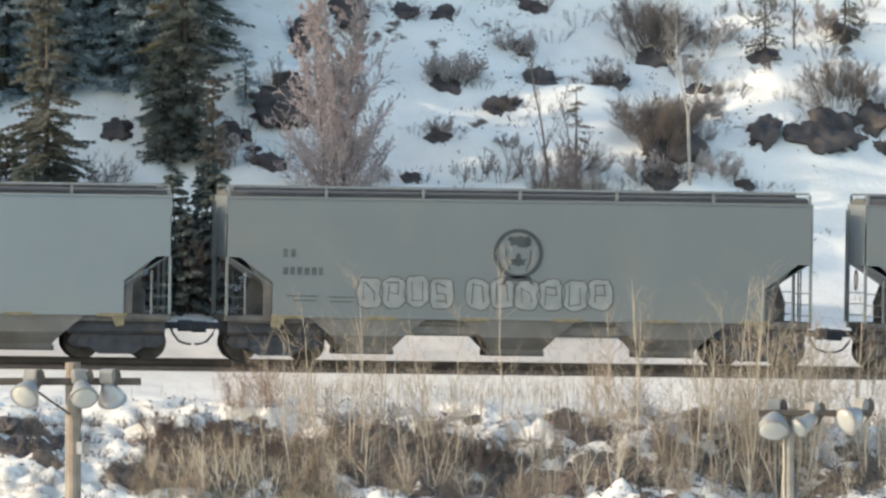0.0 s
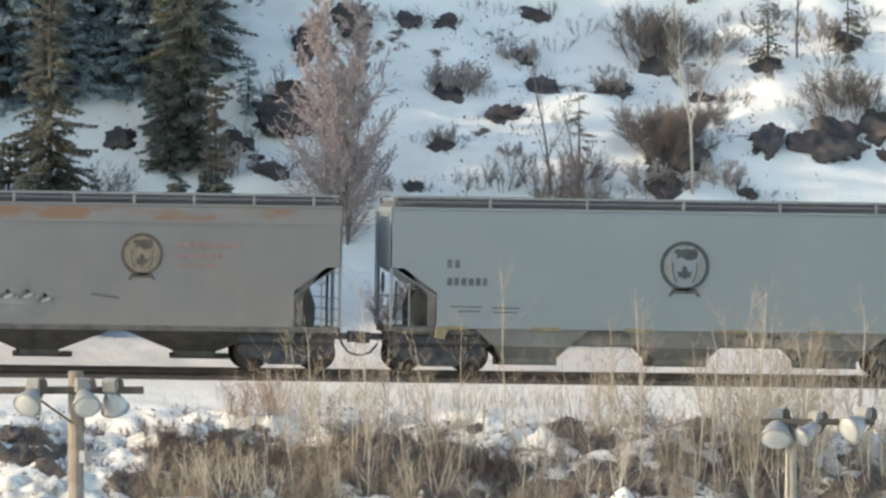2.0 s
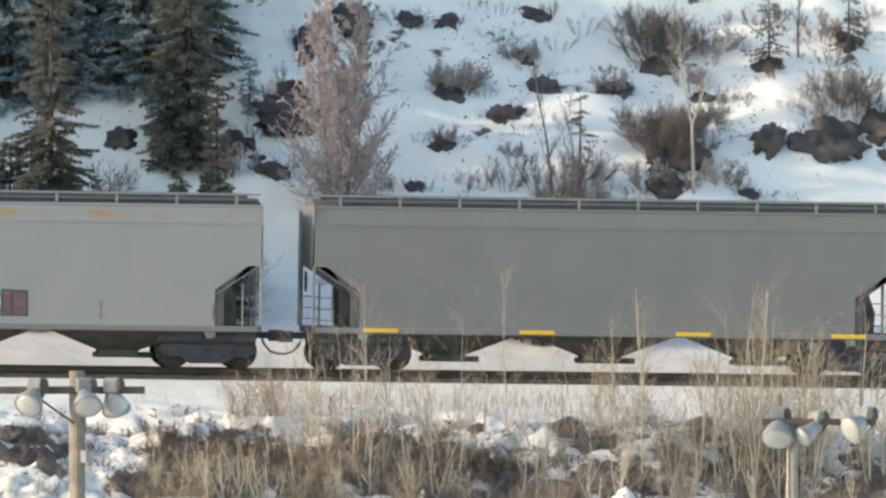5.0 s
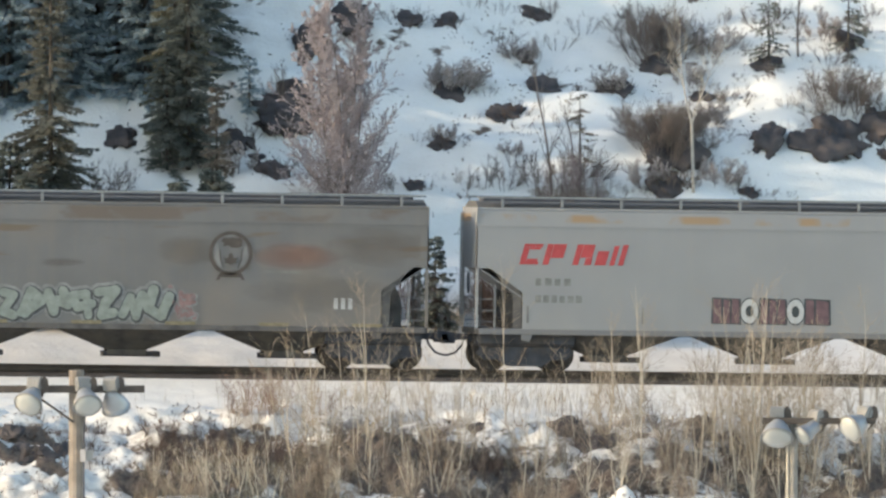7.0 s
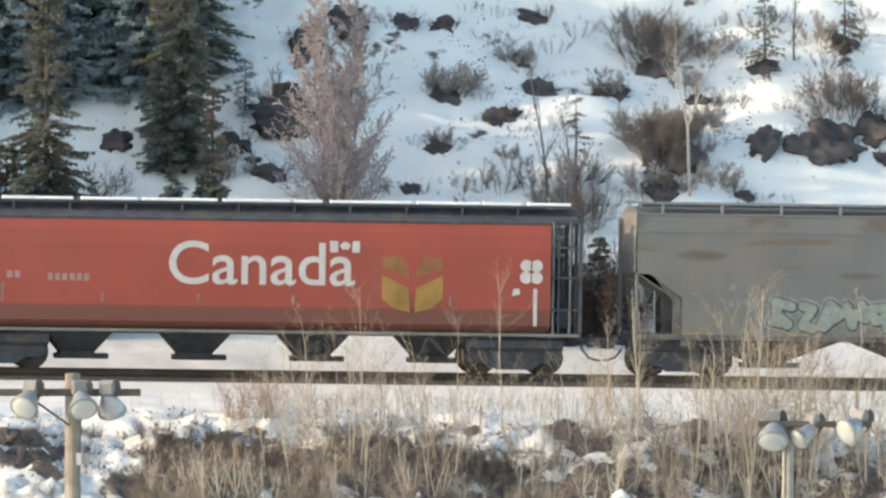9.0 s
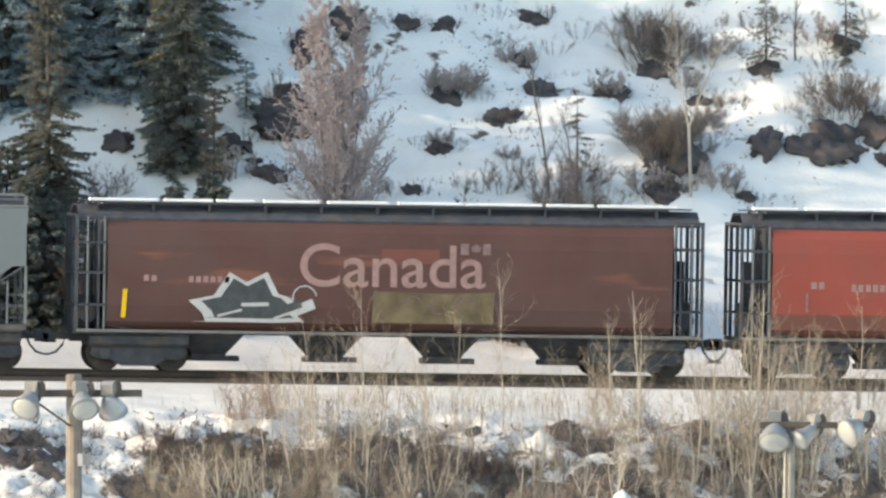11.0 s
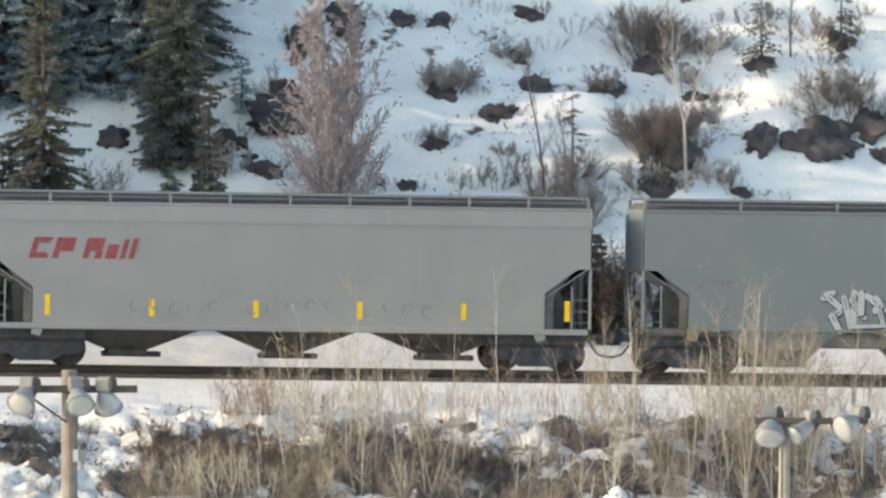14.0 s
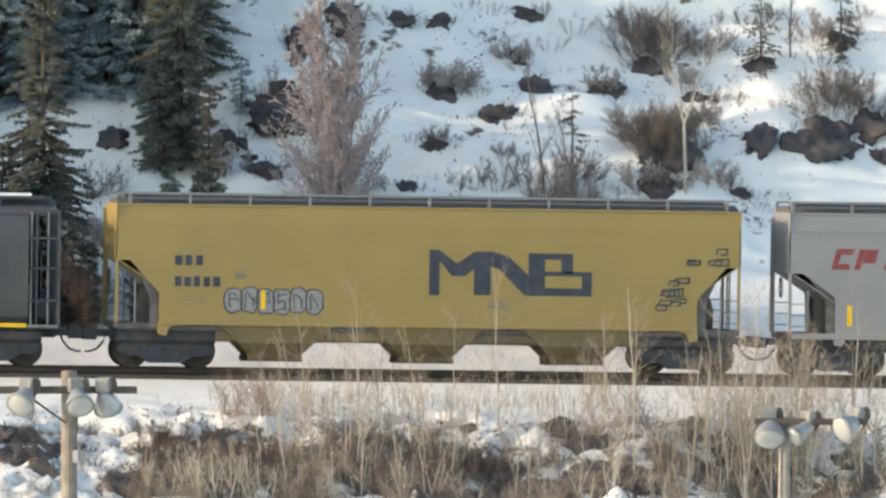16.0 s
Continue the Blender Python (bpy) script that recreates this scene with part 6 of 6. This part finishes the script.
def build_bank():
    """Saplings, brush and dead grass on the bank below the track."""
    rng = random.Random(77)
    sap = []
    for sd, ht, n in ((61, 3.6, 1), (62, 4.2, 1), (63, 3.0, 2), (64, 3.8, 1), (65, 2.6, 2), (66, 3.2, 3)):
        sap.append(plant("aspen_sapling", twig_meshes(sd, ht, n, .95, 2, .026, PALE_BARK, TAN_TWIG, None, 0, .05, .16, 2, .25, .55), "slender leafless sapling with pale bark on the bank", "tree", "saplings on the bank"))
    lots = [[] for _ in sap]
    fixed = [(-4.7, -11.0), (-3.5, -12.5), (-2.9, -11.2), (-1.9, -13.5), (-5.4, -12.0), (3.4, -12.5), (5.2, -12.2), (5.9, -12.8), (6.4, -13.5), (6.9, -11.5), (8.2, -10.8), (9.3, -13.0), (9.6, -11.0), (.3, -10.5), (-.6, -12.6), (7.4, -13.0), (5.6, -11.0), (6.3, -14.2, 1.35), (6.8, -13.8, 1.3), (5.9, -13.6, 1.2), (7.3, -14.4, 1.1)]
    for k, q in enumerate(fixed):
        lots[k % len(sap)].append(q)
    for k in range(16):                            # two thick stands
        x, y = (rng.uniform(5.6, 8.2), rng.uniform(-15.5, -12)) if k % 8 < 6 else (rng.uniform(1.8, 4.2), rng.uniform(-14, -11))
        lots[k % len(sap)].append((x, y, rng.uniform(.8, 1.2)))
    for k in range(60):
        x = rng.choice((rng.uniform(-7, 1.5), rng.uniform(2.5, 10.5)))
        lots[rng.randrange(len(sap))].append((x, rng.uniform(-16.5, -10.5), rng.uniform(.45, .95)))
    for o, l in zip(sap, lots):
        spots(o, l, rng, (.85, 1.1), .05)

    # tall thin saplings, nearly straight, with short side twigs
    slim = []
    for sd, ht in ((67, 4.4), (68, 3.6), (69, 4.0)):
        slim.append(plant("aspen_sapling", twig_meshes(sd, ht, 1, .7, 2, .034, PALE_BARK, PALE_BARK, None, 0, .05, .04, 1, .35, .75), "tall straight leafless sapling with pale bark", "tree", "saplings on the bank"))
    stand = [(-5.7, -14.5, .72), (-5.2, -14.5, .7), (-4.7, -14.3, .8), (-3.8, -14.5, .85), (-2.74, -14.4, .85), (-6.3, -14.8, .6), (3.37, -14.4, 1.15), (4.76, -14.5, 1.1), (5.27, -14.3, 1.15), (6.22, -14.5, 1.25), (6.44, -14.2, 1.2),
             (5.7, -14.8, 1.0), (7.47, -14.5, .95), (7.83, -14.3, .9), (9.59, -14.5, .95), (9.2, -14.8, .8), (-1.4, -14.6, .7), (.6, -14.5, .7), (-4.2, -15.2, .7)]
    for o, l in zip(slim, (stand[0::3], stand[1::3], stand[2::3])):
        spots(o, l, rng, sink=.05)

    brush = lambda sd, ht, st, mat, lean: twig_meshes(sd, ht, st, .85, 1 if mat == HEATH else 2, .012, mat, mat, None, 0, .05, lean, 2 if mat == HEATH else 1, .2, .3)
    for sd, ht, mat, lean, count, area, lab in (
            (71, 1.0, STRAW_TWIG, .6, 46, (-10.0, 6.0, -17.5, -15.0), "straw-coloured leafless brush on the bank"),
            (72, .6, HEATH, .95, 60, (-9.3, -5.9, -14.6, -11.2), "dense dark brown heath brush on the bank"),
            (73, .55, HEATH, .95, 44, (-2.1, .6, -15.0, -12.2), "dense dark brown heath brush on the bank"),
            (74, 1.3, RED_TWIG, .45, 7, (-6.6, -3.4, -10.2, -8.6), "reddish-brown leafless brush beside the track"),
            (75, 1.4, GREY_TWIG, .6, 18, (3.6, 8.5, -15, -10.5), "grey-brown leafless brush on the bank"),
            (76, .45, HEATH, .95, 16, (-13.2, -10.2, -14.8, -10.2), "low dark brush in the snow of the bank"),
            (78, .9, GREY_TWIG, .8, 95, (-6.2, 10.5, -17.0, -11.6), "grey-brown tangled brush on the bank"),
            (79, .5, GREY_TWIG, .8, 40, (-13.5, -8.5, -16.8, -10.0), "thin grey twigs poking from the snow of the bank")):
        l = [(rng.uniform(area[0], area[1]), rng.uniform(area[2], area[3])) for _ in range(count)]
        spots(plant("brush", brush(sd, ht, 9 if mat == HEATH else 5, mat, lean), lab, "bush", "brush on the bank"), l, rng, (.6, 1.2), .05)

    pale = twig_meshes(81, 1.7, 3, 1.0, 2, .03, PALE_BARK, PALE_BARK, None, 0, .05, .5, 1, .3, .5)
    l = [(-7.9, -16.2), (-7.5, -16.0), (1.64, -15.5), (2.6, -16.0), (1.0, -15.9), (3.6, -16.4), (-8.3, -15.4), (-7.5, -16.8), (-6.3, -16.4), (1.9, -16.3), (3.0, -15.6), (2.4, -16.8), (6.0, -16.6), (9.2, -15.0), (8.5, -16.4), (-4.6, -16.7), (-1.2, -16.6), (4.4, -16.5), (7.4, -15.6), (-9.4, -15.8), (-8.9, -16.6), (-8.0, -16.9), (-7.0, -15.9), (-6.7, -16.9), (-5.6, -16.2), (-5.1, -16.9), (-3.9, -16.1), (-2.8, -16.5), (-2.0, -16.0), (.2, -16.4), (5.2, -15.9), (6.8, -16.2), (9.8, -16.2), (10.2, -15.3)]
    spots(plant("shrub", pale, "pale forked leafless shrub low on the bank", "shrub", "pale shrubs on the bank"), l, rng, (.7, 1.1), .05)
    for i, q in enumerate(BANK_ROCKS):
        rock(*q, i + 60, "dark stone in the snow of the bank", "stones on the bank")

    # dead grass: thin stalks in front of the track, thick tufts lower down
    s = Shape()
    for k in range(900):
        x, y = rng.uniform(-5.5, 4.0) if rng.random() < .86 else rng.uniform(-11, 11), rng.uniform(-9.6, -6.2)
        d = Vector((rng.gauss(0, .12), rng.gauss(0, .12), 1)).normalized()
        blade(s, Vector((x, y, h(x, y) - .02)), d, rng.uniform(.25, .8), .006, rng)
    tagged(new("dead_grass", s.mesh("dead_grass", GRASS)), "thin dry grass stalks standing in the snow", "grass", kind="stuff")
    s = Shape()
    for k in range(300):
        cx, cy = rng.uniform(-10.5, -4.5) if k % 3 else rng.uniform(-5, 11), rng.uniform(-18, -14.6 if k % 4 else -12.2)
        if value_noise(np.array(cx / 2.1 + 11), np.array(cy / 1.7)) < -.05:
            continue
        for j in range(22):
            x, y = cx + rng.gauss(0, .14), cy + rng.gauss(0, .14)
            d = Vector((rng.gauss(0, .35), rng.gauss(0, .35), 1)).normalized()
            blade(s, Vector((x, y, h(x, y) - .02)), d, rng.uniform(.15, .5), .009, rng)
    tagged(new("grass_tufts", s.mesh("grass_tufts", GRASS)), "thick tufts of dead tan grass on the bank", "grass", kind="stuff")


build_slope()
build_litter()
build_bank()


# ------------------------------------------------------------ yard lights before the bank
POLE_WOOD = stuff_of("weathered_pole_wood", (0.28, 0.245, 0.21), 0.85, 0.35, 3, 35, bump=0.6, dirt=(0.16, 0.13, 0.11), dirt_amount=0.4, streak=0.6)
GREY_POLE = stuff_of("grey_weathered_pole", (0.30, 0.28, 0.25), 0.8, 0.3, 3, 35, bump=0.5, streak=0.5, dirt=(0.18, 0.17, 0.16), dirt_amount=0.3)
ARM_WOOD = stuff_of("dark_crossarm_wood", (0.10, 0.085, 0.075), 0.85, 0.3, 4, 40, bump=0.5)
ALU = stuff_of("dull_lamp_aluminium", (0.40, 0.41, 0.42), 0.45, 0.12, 4, 30, metal=0.6)
GREYCAST = stuff_of("grey_lamp_housing", (0.30, 0.295, 0.285), 0.5, 0.15, 4, 30, metal=0.2)


def lens_material():
    m = bpy.data.materials.new("dusty_lamp_glass")
    m.use_nodes = True
    b = m.node_tree.nodes["Principled BSDF"]
    b.inputs["Base Color"].default_value = (0.38, 0.39, 0.37, 1)
    b.inputs["Roughness"].default_value = 0.25
    b.inputs["Coat Weight"].default_value = 0.6
    return m


LENS = lens_material()


def floodlight(post, x, y, z, aim, pitch, r=0.24):
    """A bowl floodlight below the arm: ballast housing above, spun reflector bowl, glass."""
    m = Matrix.Translation((x, y, z)) @ Euler((radians(pitch), 0, radians(aim))).to_matrix().to_4x4()
    bowl = Shape()
    prof = [(.09, .0), (.13, .05), (r * .72, .16), (r * .95, .28), (r, .36), (r * 1.04, .36), (r * 1.04, .385)]
    rings = [[(q * math.cos(k * .3142), q * math.sin(k * .3142), -d) for k in range(20)] for q, d in prof]
    bowl.loft(rings)
    me = bowl.mesh("reflector_bowl", ALU, True)
    me.transform(m)
    light = part("floodlight", me, ALU, post, "spun aluminium bowl floodlight, unlit")
    gl = Shape()
    gl.loft([[(q * math.cos(k * .3142), q * math.sin(k * .3142), -d) for k in range(20)] for q, d in ((r * .98, .388), (r * .9, .41), (r * .5, .44), (.02, .45))])
    me = gl.mesh("lens", LENS, True)
    me.transform(m)
    part("lens", me, LENS, light)
    rim = Shape().path([Vector((r * 1.05 * math.cos(k * .3142), r * 1.05 * math.sin(k * .3142), -.385)) for k in range(21)], .014, 5)
    me = rim.mesh("lens_rim", GREYCAST)
    me.transform(m)
    part("lens_rim", me, GREYCAST, light)
    hs = Shape().box(-.13, .11, -.11, .11, .0, .24, .04)
    hs.box(-.15, .13, -.025, .025, .05, .19)
    for k in range(4):
        hs.box(-.12 + k * .06, -.10 + k * .06, -.125, .125, .03, .21)
    hs.tube((0, 0, -.02), (0, 0, .04), .07, n=10)
    me = hs.mesh("ballast_housing", GREYCAST)
    me.transform(Matrix.Translation((x, y, z)) @ Euler((radians(pitch * .3), 0, radians(aim))).to_matrix().to_4x4())
    part("ballast_housing", me, GREYCAST, light)
    br = Shape().prism([(.10, -.02), (.16, -.06), (.24, .06), (.22, .20), (.15, .26), (.10, .16)], -.05, .05)
    br.path([(.13, 0, .02), (.12, 0, -.10), (.06, 0, -.17)], .022, 5)
    me = br.mesh("yoke", ARM_WOOD)
    me.transform(Matrix.Translation((x, y, z)))
    part("yoke", me, ARM_WOOD, light, "dark steel mounting yoke")
    return light


def lamp_post(x, y, top, r, wood, label):
    post = tagged(new("lamp_post"), label, "lamp post", "yard lamp posts")
    base = h(x, y)
    post.matrix_basis = pose(x, y, base, 0, 0, -7)
    hh = top - base
    s = Shape()
    ring = lambda z, q: [(q * math.cos(k * .5236) * (1 + .03 * math.sin(k * 2.1)), q * math.sin(k * .5236), z) for k in range(12)]
    s.loft([ring(-.6, r * 1.25), ring(hh * .5, r * 1.1), ring(hh - .02, r), ring(hh, r * .92)])
    part("pole", s, wood, post)
    return post, hh


def build_lamps():
    # wooden pole with three floodlights on a crossarm
    post, hh = lamp_post(-19.71, -107.43, 2.38, .135, POLE_WOOD, "weathered wooden pole with crossarm and three floodlights")
    part("crossarm", Shape().box(-1.45, 1.2, -.25, -.14, hh - .40, hh - .27, .015), ARM_WOOD, post)
    part("brace", Shape().tube((-.75, -.2, hh - .42), (-.05, -.16, hh - .92), .022, n=5), ARM_WOOD, post)
    floodlight(post, -.72, -.30, hh - .36, -22, -52)
    floodlight(post, .14, -.34, hh - .36, 14, -48)
    floodlight(post, .62, -.24, hh - .36, 160, -35)
    # white block and grey plate: the lit and shaded faces of one box
    b = Shape().box(.07, .16, -.19, -.12, hh - 1.62, hh - 1.40, .01)
    part("fuse_box", b, WHITE_PAINT, post, "small white box")
    part("sign_plate", Shape().box(.165, .30, -.15, -.14, hh - 1.60, hh - 1.41), GREYCAST, post)
    part("cable", Shape().path([(.15, -.2, hh - .4), (.15, -.17, hh - .8), (.12, -.15, hh - 1.4), (.14, -.15, hh - 3.2)], .016), BLACK, post)
    # thinner grey pole with floodlights aimed away
    post, hh = lamp_post(-7.17, -108.98, 1.55, .075, GREY_POLE, "grey pole with crossarm and floodlights turned away")
    part("crossarm", Shape().box(-.55, 1.45, -.20, -.09, hh - .12, hh - .01, .015), ARM_WOOD, post)
    # pale rod added on the left as the sunlit edge of the pole
    part("conduit", Shape().path([(-.10, -.04, hh - .3), (-.10, -.04, hh - 4.0)], .026, 6), PALE_BARK, post, "pale strip for the sunlit edge of the pole")
    floodlight(post, -.27, -.05, hh - .06, -6, -38, .27)
    floodlight(post, .40, -.10, hh - .12, -52, -56, .17)
    floodlight(post, 1.26, -.05, hh - .05, -50, -66, .24)


build_lamps()


# ------------------------------------------------------------ what moves
def motions():
    lean = math.degrees(math.atan(GRADE))
    for car, x0 in TRAIN:
        walk(car, [(k * 0.5, pose(x0 + SPEED * k * 0.5, 0, -GRADE * (x0 + SPEED * k * 0.5), 0, lean, 0)) for k in range(33)])
    # the wheels roll with the train: two paths, one for each place in a truck, shared by all wheelsets
    turn = math.degrees(SPEED / WHEEL_R)
    for s in (-1, 1):
        sets = [w for w, q in WHEELSETS if q == s]
        walk(sets[0], [(k / 20, pose(s * 0.89, 0, WHEEL_R) @ Matrix.Rotation(radians(turn * k / 20), 4, "Y")) for k in range(321)])
        keys = sets[0].animation_data
        for w in sets[1:]:
            w.rotation_mode = "QUATERNION"
            own = w.animation_data_create()
            own.action, own.action_slot = keys.action, keys.action_slot


motions()
